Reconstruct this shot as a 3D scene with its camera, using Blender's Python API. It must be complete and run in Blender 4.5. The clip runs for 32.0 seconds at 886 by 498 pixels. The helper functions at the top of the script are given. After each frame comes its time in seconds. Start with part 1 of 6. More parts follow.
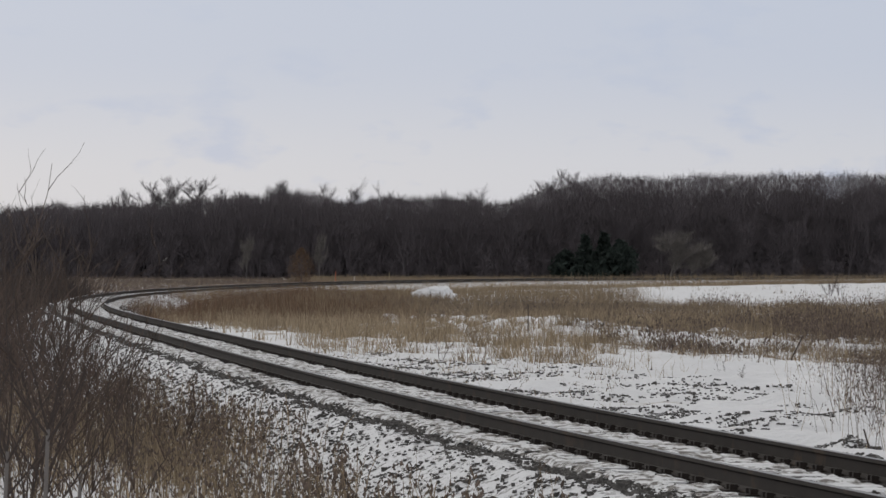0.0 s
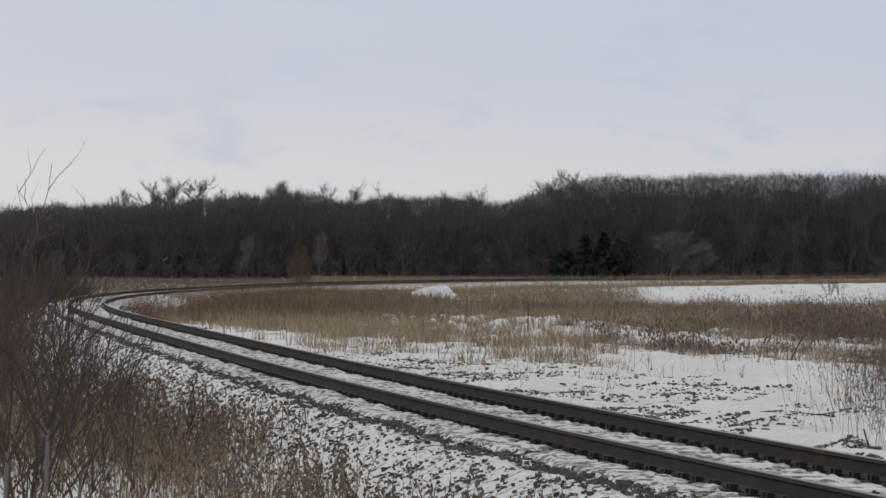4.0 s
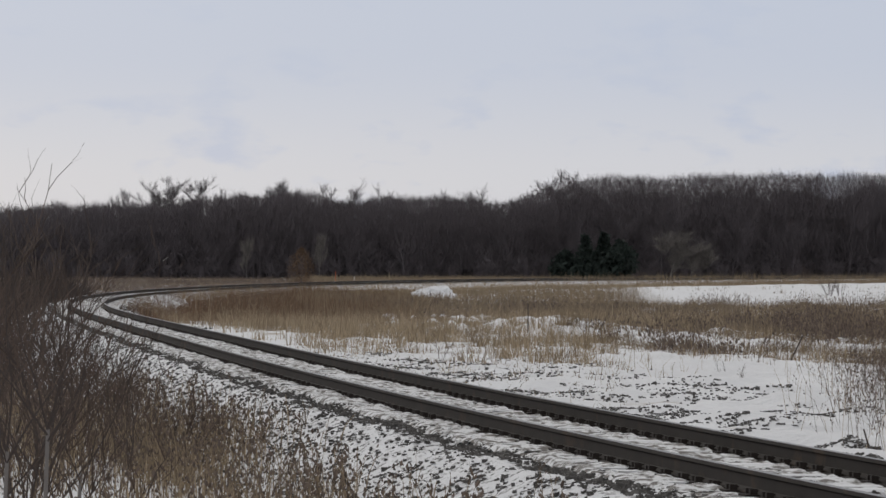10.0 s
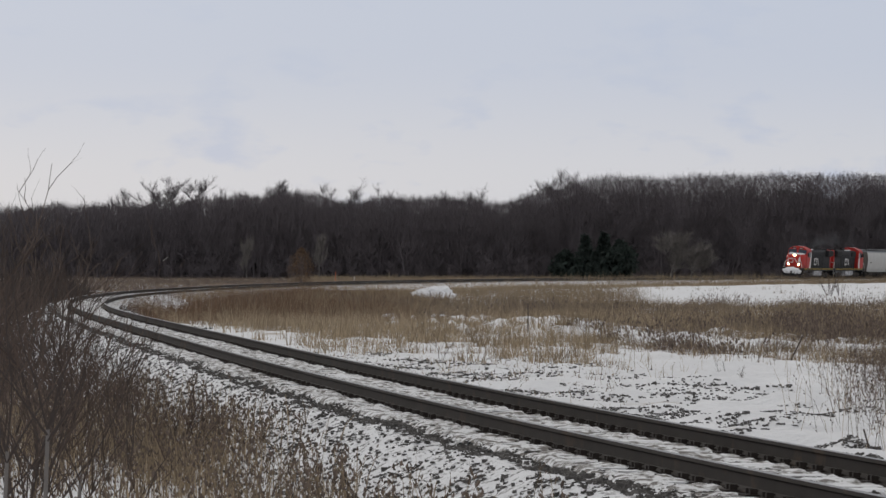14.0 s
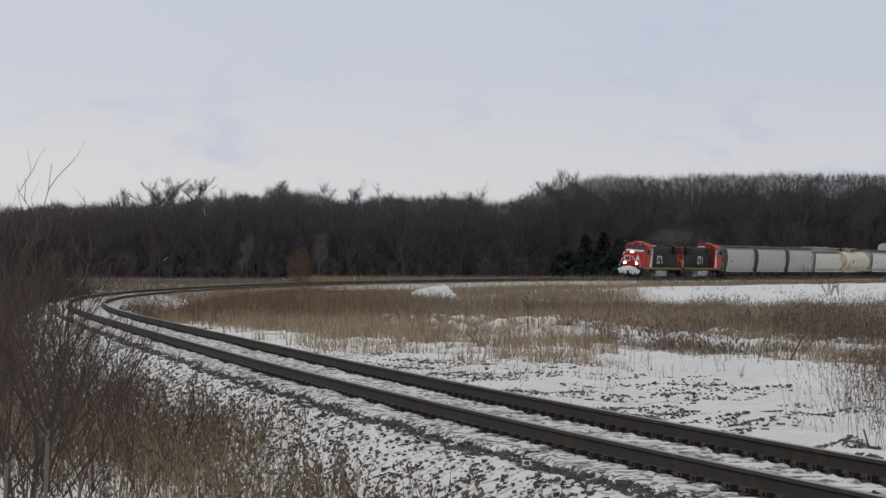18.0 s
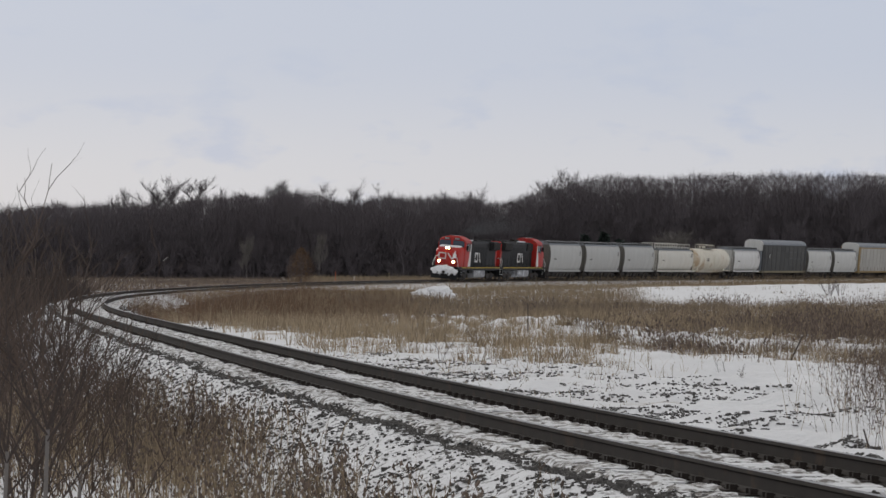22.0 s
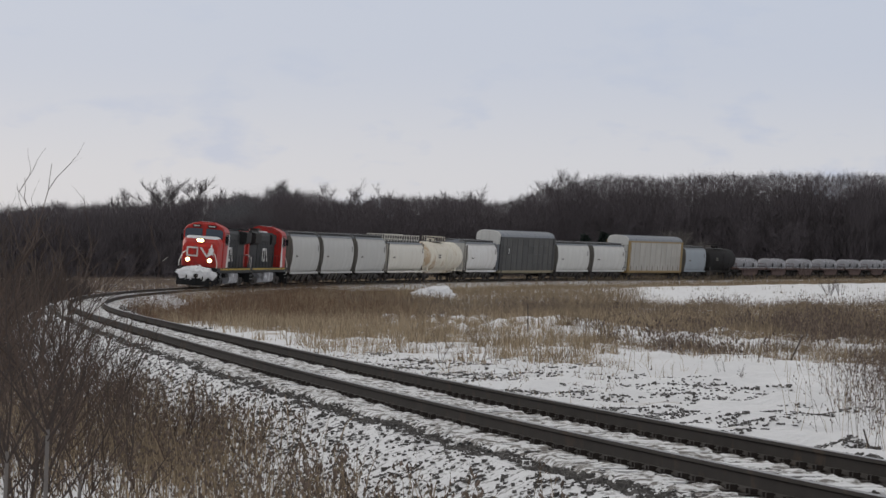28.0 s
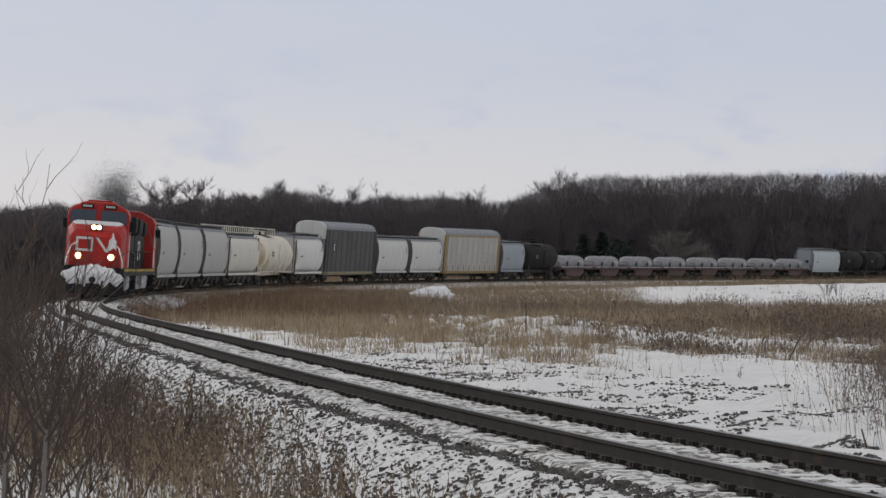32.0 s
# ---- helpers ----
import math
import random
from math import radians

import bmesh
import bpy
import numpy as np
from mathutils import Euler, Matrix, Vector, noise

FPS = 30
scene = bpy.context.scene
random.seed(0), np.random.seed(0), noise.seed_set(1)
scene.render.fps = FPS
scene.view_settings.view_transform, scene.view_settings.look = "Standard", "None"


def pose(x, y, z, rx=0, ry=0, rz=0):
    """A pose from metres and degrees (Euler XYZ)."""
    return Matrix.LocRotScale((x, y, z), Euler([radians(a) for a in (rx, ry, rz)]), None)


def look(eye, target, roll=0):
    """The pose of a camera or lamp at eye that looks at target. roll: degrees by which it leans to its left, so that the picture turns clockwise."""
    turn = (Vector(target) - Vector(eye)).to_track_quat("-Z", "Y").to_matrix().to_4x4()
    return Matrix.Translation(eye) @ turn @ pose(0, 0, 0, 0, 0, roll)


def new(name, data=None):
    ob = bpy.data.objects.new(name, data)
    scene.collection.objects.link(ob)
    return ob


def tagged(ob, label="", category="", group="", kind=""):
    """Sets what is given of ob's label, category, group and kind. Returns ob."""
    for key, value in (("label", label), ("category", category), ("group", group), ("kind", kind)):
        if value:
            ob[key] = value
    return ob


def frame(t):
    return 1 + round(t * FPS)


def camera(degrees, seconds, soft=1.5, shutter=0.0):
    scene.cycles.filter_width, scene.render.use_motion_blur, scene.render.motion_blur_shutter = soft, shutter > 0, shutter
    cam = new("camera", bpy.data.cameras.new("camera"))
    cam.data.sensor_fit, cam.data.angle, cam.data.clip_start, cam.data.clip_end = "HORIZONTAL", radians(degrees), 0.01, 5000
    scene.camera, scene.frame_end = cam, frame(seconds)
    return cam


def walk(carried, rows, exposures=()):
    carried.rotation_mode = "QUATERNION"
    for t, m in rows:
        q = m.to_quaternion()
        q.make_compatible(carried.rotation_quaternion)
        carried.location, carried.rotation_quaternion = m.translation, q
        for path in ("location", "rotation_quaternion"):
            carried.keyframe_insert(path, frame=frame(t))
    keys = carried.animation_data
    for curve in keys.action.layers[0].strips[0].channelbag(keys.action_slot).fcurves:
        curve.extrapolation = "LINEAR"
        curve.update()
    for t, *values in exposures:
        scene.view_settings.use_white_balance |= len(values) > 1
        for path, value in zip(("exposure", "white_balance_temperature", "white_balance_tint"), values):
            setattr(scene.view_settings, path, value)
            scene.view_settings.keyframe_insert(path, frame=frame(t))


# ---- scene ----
# ---- camera: a long lens on a tripod, 13.7 degrees wide ----
cam = camera(13.662, 32.0, soft=1.5)
EYE = Vector((0.0, 0.0, 1.628))


def aim(yaw, pitch):
    """The camera's pose, turned from due +y by yaw and raised by pitch (degrees)."""
    a, b = radians(yaw), radians(pitch)
    return look(EYE, EYE + Vector((math.sin(a) * math.cos(b), math.cos(a) * math.cos(b), math.sin(b))), 0.24)


walk(cam, [(0, aim(0, 0.2524)), (31.4, aim(0.003, 0.2524)), (31.7, aim(0.008, 0.2530)), (32, aim(0.033, 0.2535))])

# ---- the line of the railway, a left-hand bend seen along its inside ----
CURVE = [.00138, .00093, .00054, .00044, .00063, .00092, .00115, .00129, .00133, .00134, .00133, .00133, .00131, .00129, .00128,
         .00129, .0013, .00122, .00098, .00064, .00029, .00007, -.00002, -.00005, -.00007, -.00009, -.00011, -.00013, -.00015]
STEP = 1.0
S0, S1 = -60.0, 1500.0
ARC = np.arange(S0, S1 + 0.5, STEP)
_k = np.interp(ARC, np.arange(len(CURVE)) * 25.0, CURVE, right=0.0)
_k[ARC < 0] = 0.0012
_k[ARC > 720] = 0.0
_th = np.concatenate([[0], np.cumsum((_k[1:] + _k[:-1]) / 2 * STEP)])
_i0 = int(-S0 / STEP)
THETA = _th - _th[_i0] - 0.19725
_x = np.concatenate([[0], np.cumsum((np.sin(THETA[1:]) + np.sin(THETA[:-1])) / 2 * STEP)])
_y = np.concatenate([[0], np.cumsum((np.cos(THETA[1:]) + np.cos(THETA[:-1])) / 2 * STEP)])
TX, TY = _x - _x[_i0] + 3.82067, _y - _y[_i0] + 26.3786
_box = np.ones(41) / 41


def eased(values):
    return np.convolve(np.pad(values, 20, mode="edge"), _box, mode="valid")


TZ = eased(np.interp(ARC, [0, 60, 120, 180, 240, 320, 420, 550, 800], [0, .13, .008, -.108, -.138, -.045, .025, -.055, -.085]))
CANT = eased(np.interp(ARC, [0, 60, 120, 180, 250, 350], [0, .03, .085, .096, .11, .122])) / 1.505


def on_track(s, lat=0.0, h=0.0):
    """A point beside the track: lat metres to the outside of the bend, h above the rail heads. s may be an array."""
    x, y, z = np.interp(s, ARC, TX), np.interp(s, ARC, TY), np.interp(s, ARC, TZ)
    th, c = np.interp(s, ARC, THETA), np.interp(s, ARC, CANT)
    return x - np.cos(th) * (lat - h * c), y + np.sin(th) * (lat - h * c), z + h + lat * c


def ground_beside(s, lat, h):
    """Like on_track, without the cant far from the rails."""
    x, y, z = np.interp(s, ARC, TX), np.interp(s, ARC, TY), np.interp(s, ARC, TZ)
    th, c = np.interp(s, ARC, THETA), np.interp(s, ARC, CANT)
    return x - np.cos(th) * lat, y + np.sin(th) * lat, z + h + np.clip(lat, -1.6, 1.6) * c


_SX, _SY = TX[::2], TY[::2]
_STH, _SS = THETA[::2], ARC[::2]


def beside(x, y):
    """Arc length and signed distance (outside of the bend positive) of ground points from the track."""
    x, y = np.atleast_1d(np.asarray(x, float)), np.atleast_1d(np.asarray(y, float))
    s, lat = np.empty(len(x)), np.empty(len(x))
    for i in range(0, len(x), 4000):
        a, b = x[i:i + 4000, None], y[i:i + 4000, None]
        j = ((a - _SX) ** 2 + (b - _SY) ** 2).argmin(1)
        dx, dy = a[:, 0] - _SX[j], b[:, 0] - _SY[j]
        s[i:i + 4000] = _SS[j] + dx * np.sin(_STH[j]) + dy * np.cos(_STH[j])
        lat[i:i + 4000] = -dx * np.cos(_STH[j]) + dy * np.sin(_STH[j])
    return s, lat


# ---- overcast winter sky and the sun behind it ----
world = bpy.data.worlds.new("overcast_sky")
scene.world = world
world.use_nodes = True
wn, wl = world.node_tree.nodes, world.node_tree.links
wn.clear()
w_out, w_bg = wn.new("ShaderNodeOutputWorld"), wn.new("ShaderNodeBackground")
w_sky = wn.new("ShaderNodeTexSky")
w_sky.sky_type, w_sky.sun_disc = "NISHITA", False
w_sky.sun_elevation, w_sky.sun_rotation = radians(24), radians(-28)
w_co, w_map = wn.new("ShaderNodeTexCoord"), wn.new("ShaderNodeMapping")
w_map.inputs["Scale"].default_value = (1, 1, 2.4)
w_noise, w_fine = wn.new("ShaderNodeTexNoise"), wn.new("ShaderNodeTexNoise")
w_noise.inputs["Scale"].default_value, w_noise.inputs["Detail"].default_value = 26.0, 5.0
w_fine.inputs["Scale"].default_value, w_fine.inputs["Detail"].default_value = 80.0, 4.0
w_sep = wn.new("ShaderNodeSeparateXYZ")
w_ele = wn.new("ShaderNodeMapRange")
w_ele.interpolation_type = "SMOOTHSTEP"
w_ele.inputs["From Min"].default_value, w_ele.inputs["From Max"].default_value = 0.020, 0.058
w_ele.inputs["To Min"].default_value, w_ele.inputs["To Max"].default_value = 1.0, 0.22
w_mix1, w_ramp = wn.new("ShaderNodeMath"), wn.new("ShaderNodeMath")
w_mix1.operation, w_ramp.operation, w_ramp.use_clamp = "MULTIPLY_ADD", "MULTIPLY_ADD", True
w_mix1.inputs[1].default_value = 0.45
w_ramp.inputs[1].default_value, w_ramp.inputs[2].default_value = 6.2, -3.24
w_low, w_cloud, w_all = wn.new("ShaderNodeMix"), wn.new("ShaderNodeMix"), wn.new("ShaderNodeMix")
for node in (w_low, w_cloud, w_all):
    node.data_type = "RGBA"
w_cover = wn.new("ShaderNodeMath")
w_cover.operation = "MULTIPLY"
wl.new(w_co.outputs["Generated"], w_map.inputs["Vector"])
wl.new(w_map.outputs["Vector"], w_noise.inputs["Vector"])
wl.new(w_map.outputs["Vector"], w_fine.inputs["Vector"])
wl.new(w_co.outputs["Generated"], w_sep.inputs[0])
wl.new(w_sep.outputs["Z"], w_ele.inputs["Value"])
wl.new(w_fine.outputs["Fac"], w_mix1.inputs[0])
wl.new(w_noise.outputs["Fac"], w_mix1.inputs[2])
wl.new(w_mix1.outputs[0], w_ramp.inputs[0])
wl.new(w_ramp.outputs[0], w_cover.inputs[0])
wl.new(w_ele.outputs["Result"], w_cover.inputs[1])
w_cloud.inputs[6].default_value = (0.490, 0.545, 0.680, 1)      # blue-grey cloud sheet
w_cloud.inputs[7].default_value = (0.605, 0.626, 0.690, 1)        # thin bright cloud near the horizon
wl.new(w_cover.outputs[0], w_cloud.inputs[0])
w_dim = wn.new("ShaderNodeMix")
w_dim.data_type, w_dim.blend_type = "RGBA", "MULTIPLY"
w_dim.inputs[0].default_value = 1.0
w_dim.inputs[7].default_value = (0.07, 0.07, 0.07, 1)
wl.new(w_sky.outputs[0], w_dim.inputs[6])
w_all.inputs[0].default_value = 0.9
wl.new(w_dim.outputs[2], w_all.inputs[6])
wl.new(w_cloud.outputs[2], w_all.inputs[7])
w_up, w_high = wn.new("ShaderNodeMapRange"), wn.new("ShaderNodeMix")
w_up.interpolation_type, w_high.data_type = "SMOOTHSTEP", "RGBA"
w_up.inputs["From Min"].default_value, w_up.inputs["From Max"].default_value = 0.07, 0.35
w_high.inputs[7].default_value = (0.590, 0.590, 0.598, 1)         # thicker, neutral overcast overhead
wl.new(w_sep.outputs["Z"], w_up.inputs["Value"])
wl.new(w_up.outputs["Result"], w_high.inputs[0])
wl.new(w_all.outputs[2], w_high.inputs[6])
wl.new(w_high.outputs[2], w_bg.inputs["Color"])
w_bg.inputs["Strength"].default_value = 1.0
wl.new(w_bg.outputs[0], w_out.inputs[0])

sun = new("sun", bpy.data.lights.new("sun", "SUN"))
sun.data.energy, sun.data.angle, sun.data.color = 0.6, radians(14), (1.0, 0.95, 0.88)
sun.matrix_world = look((-280, 480, 260), (0, 0, 0))


# ---- materials ----
def material(name, colour, rough=0.8, metal=0.0, vary=0.25, grain=0.15, scale=1.0, bump=0.0, second=None, amount=0.0, patch=1.0,
             random_by="", spec=0.3, streak=None):
    """A worn surface: base colour with broad and fine variation, a second colour in patches, vertical streaks and fine relief."""
    m = bpy.data.materials.new(name)
    m.use_nodes = True
    n, l = m.node_tree.nodes, m.node_tree.links
    b = n["Principled BSDF"]
    b.inputs["Metallic"].default_value = metal
    b.inputs["Specular IOR Level"].default_value = spec
    co = n.new("ShaderNodeTexCoord")
    src = co.outputs["Object"]
    broad, fine = n.new("ShaderNodeTexNoise"), n.new("ShaderNodeTexNoise")
    broad.inputs["Scale"].default_value, broad.inputs["Detail"].default_value = 0.6 * scale, 4
    fine.inputs["Scale"].default_value, fine.inputs["Detail"].default_value = 9.0 * scale, 5
    l.new(src, broad.inputs["Vector"])
    l.new(src, fine.inputs["Vector"])
    add = n.new("ShaderNodeMath")
    add.operation = "MULTIPLY_ADD"
    add.inputs[1].default_value = grain / max(vary, 1e-3)
    l.new(fine.outputs["Fac"], add.inputs[0])
    l.new(broad.outputs["Fac"], add.inputs[2])
    value = add.outputs[0]
    if random_by:
        rnd = n.new("ShaderNodeObjectInfo" if random_by == "object" else "ShaderNodeNewGeometry")
        more = n.new("ShaderNodeMath")
        more.operation = "MULTIPLY_ADD"
        more.inputs[1].default_value = 1.3
        l.new(rnd.outputs["Random" if random_by == "object" else "Random Per Island"], more.inputs[0])
        l.new(value, more.inputs[2])
        value = more.outputs[0]
    top = 1 + grain / max(vary, 1e-3) + (1.3 if random_by else 0)
    rng = n.new("ShaderNodeMapRange")
    rng.inputs["From Min"].default_value, rng.inputs["From Max"].default_value = 0.2 * top, 0.8 * top
    rng.inputs["To Min"].default_value, rng.inputs["To Max"].default_value = 1 - vary, 1 + vary
    l.new(value, rng.inputs["Value"])
    mul = n.new("ShaderNodeMix")
    mul.data_type, mul.blend_type = "RGBA", "MULTIPLY"
    mul.inputs[0].default_value = 1.0
    mul.inputs[6].default_value = (*colour, 1)
    l.new(rng.outputs["Result"], mul.inputs[7])
    out = mul.outputs[2]
    if second:
        pn = n.new("ShaderNodeTexNoise")
        pn.inputs["Scale"].default_value, pn.inputs["Detail"].default_value, pn.inputs["Roughness"].default_value = patch, 7, 0.62
        l.new(src, pn.inputs["Vector"])
        pr = n.new("ShaderNodeMapRange")
        pr.inputs["From Min"].default_value, pr.inputs["From Max"].default_value = 0.68 - 0.4 * amount, 0.78 - 0.4 * amount
        l.new(pn.outputs["Fac"], pr.inputs["Value"])
        mix = n.new("ShaderNodeMix")
        mix.data_type = "RGBA"
        l.new(pr.outputs["Result"], mix.inputs[0])
        l.new(out, mix.inputs[6])
        mix.inputs[7].default_value = (*second, 1)
        out = mix.outputs[2]
    if streak:
        mp = n.new("ShaderNodeMapping")
        mp.inputs["Scale"].default_value = (2.2, 2.2, 0.16)
        l.new(src, mp.inputs["Vector"])
        sn = n.new("ShaderNodeTexNoise")
        sn.inputs["Scale"].default_value, sn.inputs["Detail"].default_value = 1.6, 6
        l.new(mp.outputs["Vector"], sn.inputs["Vector"])
        sr = n.new("ShaderNodeMapRange")
        sr.inputs["From Min"].default_value, sr.inputs["From Max"].default_value = 0.46, 0.74
        sr.inputs["To Max"].default_value = 0.75
        l.new(sn.outputs["Fac"], sr.inputs["Value"])
        mix = n.new("ShaderNodeMix")
        mix.data_type = "RGBA"
        l.new(sr.outputs["Result"], mix.inputs[0])
        l.new(out, mix.inputs[6])
        mix.inputs[7].default_value = (*streak, 1)
        out = mix.outputs[2]
    l.new(out, b.inputs["Base Color"])
    rr = n.new("ShaderNodeMapRange")
    rr.inputs["To Min"].default_value, rr.inputs["To Max"].default_value = max(rough - 0.12, 0.05), min(rough + 0.12, 1)
    l.new(fine.outputs["Fac"], rr.inputs["Value"])
    l.new(rr.outputs["Result"], b.inputs["Roughness"])
    if bump:
        bp = n.new("ShaderNodeBump")
        bp.inputs["Strength"].default_value, bp.inputs["Distance"].default_value = 0.6, bump
        l.new(fine.outputs["Fac"], bp.inputs["Height"])
        l.new(bp.outputs["Normal"], b.inputs["Normal"])
    return m


def glow(name, colour, strength):
    m = bpy.data.materials.new(name)
    m.use_nodes = True
    b = m.node_tree.nodes["Principled BSDF"]
    b.inputs["Base Color"].default_value = (*colour, 1)
    b.inputs["Emission Color"].default_value = (*colour, 1)
    b.inputs["Emission Strength"].default_value = strength
    return m


SNOW = material("snow", (0.78, 0.78, 0.79), 0.85, vary=0.09, grain=0.08, scale=1.6, bump=0.03)
SNOW_FIELD = material("snow_over_grass", (0.75, 0.75, 0.76), 0.85, vary=0.14, grain=0.12, scale=0.9, bump=0.09,
                      second=(0.36, 0.29, 0.21), amount=0.08, patch=0.5)
SNOW_BALLAST = material("snow_over_ballast", (0.76, 0.76, 0.77), 0.85, vary=0.10, grain=0.1, scale=3.0, bump=0.05,
                        second=(0.115, 0.108, 0.10), amount=0.36, patch=10.0)
DIRTY_SNOW = material("trodden_snow", (0.74, 0.74, 0.745), 0.9, vary=0.14, grain=0.14, scale=3.0, bump=0.03, second=(0.18, 0.165, 0.15), amount=0.54, patch=9.0)
STONE = material("crushed_stone", (0.10, 0.094, 0.088), 0.9, vary=0.45, grain=0.2, scale=4, random_by="island")


def snow_capped(mat, lo, hi):
    """Snow lies on the faces of a material that look up, ragged at its edge."""
    n, l = mat.node_tree.nodes, mat.node_tree.links
    b = n["Principled BSDF"]
    old = b.inputs["Base Color"].links[0].from_socket
    geo, sep, ns = n.new("ShaderNodeNewGeometry"), n.new("ShaderNodeSeparateXYZ"), n.new("ShaderNodeTexNoise")
    ns.inputs["Scale"].default_value = 7.0
    add, rng, mix = n.new("ShaderNodeMath"), n.new("ShaderNodeMapRange"), n.new("ShaderNodeMix")
    add.operation = "MULTIPLY_ADD"
    add.inputs[1].default_value = 0.5
    rng.inputs["From Min"].default_value, rng.inputs["From Max"].default_value = lo + 0.25, hi + 0.25
    mix.data_type = "RGBA"
    mix.inputs[7].default_value = (0.76, 0.76, 0.77, 1)
    l.new(geo.outputs["Normal"], sep.inputs[0])
    l.new(ns.outputs["Fac"], add.inputs[0])
    l.new(sep.outputs["Z"], add.inputs[2])
    l.new(add.outputs[0], rng.inputs["Value"])
    l.new(rng.outputs["Result"], mix.inputs[0])
    l.new(old, mix.inputs[6])
    l.new(mix.outputs[2], b.inputs["Base Color"])
    return mat


SNOWY_STONE = snow_capped(material("snow_capped_stone", (0.088, 0.083, 0.078), 0.9, vary=0.45, grain=0.2, scale=4, random_by="island"), 0.62, 0.86)
RAIL = material("rusty_rail", (0.040, 0.034, 0.030), 0.8, metal=0.0, vary=0.3, grain=0.2, scale=3, second=(0.062, 0.045, 0.034), amount=0.3, patch=2.0, spec=0.15)
RAIL_TOP = material("worn_rail_head", (0.21, 0.205, 0.205), 0.42, metal=0.6, vary=0.2, grain=0.1, scale=2)
TIE = material("weathered_tie", (0.085, 0.072, 0.062), 0.9, vary=0.35, grain=0.25, scale=5, bump=0.01, random_by="object",
               second=(0.80, 0.81, 0.84), amount=0.46, patch=6.0)
TIES = material("weathered_ties", (0.085, 0.072, 0.062), 0.9, vary=0.35, grain=0.25, scale=5, second=(0.80, 0.81, 0.84), amount=0.46, patch=6.0)
IRON = material("dark_iron", (0.035, 0.028, 0.024), 0.75, metal=0.3, vary=0.4, grain=0.3, scale=8)
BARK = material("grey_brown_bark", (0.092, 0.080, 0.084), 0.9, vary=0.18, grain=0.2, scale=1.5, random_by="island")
BARK_PALE = material("pale_bark", (0.17, 0.155, 0.145), 0.9, vary=0.35, grain=0.2, scale=1.5, random_by="island")
TWIG = material("fine_twigs", (0.106, 0.092, 0.098), 0.95, vary=0.14, grain=0.1, random_by="island")
# Darker copy of the twigs, with the woods' inner shade in its colour.
SHADED_TWIGS = material("shaded_twigs", (0.076, 0.067, 0.070), 0.95, vary=0.2, grain=0.25, scale=0.5, bump=0.3)
NEEDLE = material("conifer_needles", (0.026, 0.036, 0.030), 0.9, vary=0.4, grain=0.2, random_by="island")
RUST_LEAF = material("rust_brown_leaves", (0.120, 0.076, 0.048), 0.9, vary=0.4, grain=0.2, random_by="island")
WEED = material("dead_weeds", (0.228, 0.175, 0.116), 0.95, vary=0.45, grain=0.1, random_by="island")
WEED_DARK = material("brown_weed_stems", (0.132, 0.100, 0.080), 0.95, vary=0.5, grain=0.1, random_by="island")
TWIG_BRUSH = material("red_brown_brush", (0.135, 0.083, 0.052), 0.95, vary=0.45, grain=0.1, random_by="island")
STEM_DARK = material("dark_shrub_stems", (0.060, 0.047, 0.042), 0.9, vary=0.4, grain=0.2, scale=3, random_by="island")
TWIG_DARK = material("dark_shrub_twigs", (0.086, 0.062, 0.050), 0.9, vary=0.4, grain=0.1, random_by="island")
TWIG_PALE = material("pale_twigs", (0.15, 0.135, 0.125), 0.95, vary=0.4, grain=0.1, random_by="island")
GRASS = material("tan_dead_grass", (0.345, 0.270, 0.180), 0.95, vary=0.4, grain=0.1, random_by="island")


# ---- mesh tools ----
def mesh_of(name, verts, faces, mats, slots=None, smooth=False):
    """A mesh from an array of vertices and a list of face arrays (each of triangles or of quads), with optional slots per face array."""
    verts = np.asarray(verts, np.float32)
    arrays = [np.asarray(f, np.int32) for f in faces if len(f)]
    me = bpy.data.meshes.new(name)
    me.vertices.add(len(verts))
    me.vertices.foreach_set("co", verts.ravel())
    loops = np.concatenate([f.ravel() for f in arrays])
    sizes = np.concatenate([np.full(len(f), f.shape[1], np.int32) for f in arrays])
    starts = np.concatenate([[0], np.cumsum(sizes)[:-1]]).astype(np.int32)
    me.loops.add(len(loops))
    me.loops.foreach_set("vertex_index", loops)
    me.polygons.add(len(sizes))
    me.polygons.foreach_set("loop_start", starts)
    me.polygons.foreach_set("loop_total", sizes)
    for m in (mats if isinstance(mats, (list, tuple)) else [mats]):
        me.materials.append(m)
    if slots is not None:
        me.polygons.foreach_set("material_index", np.concatenate([np.full(len(f), k, np.int32) if np.isscalar(k) else k for f, k in zip(arrays, slots)]))
    me.polygons.foreach_set("use_smooth", np.full(len(sizes), smooth, bool))
    me.update(calc_edges=True)
    me.validate()
    return me


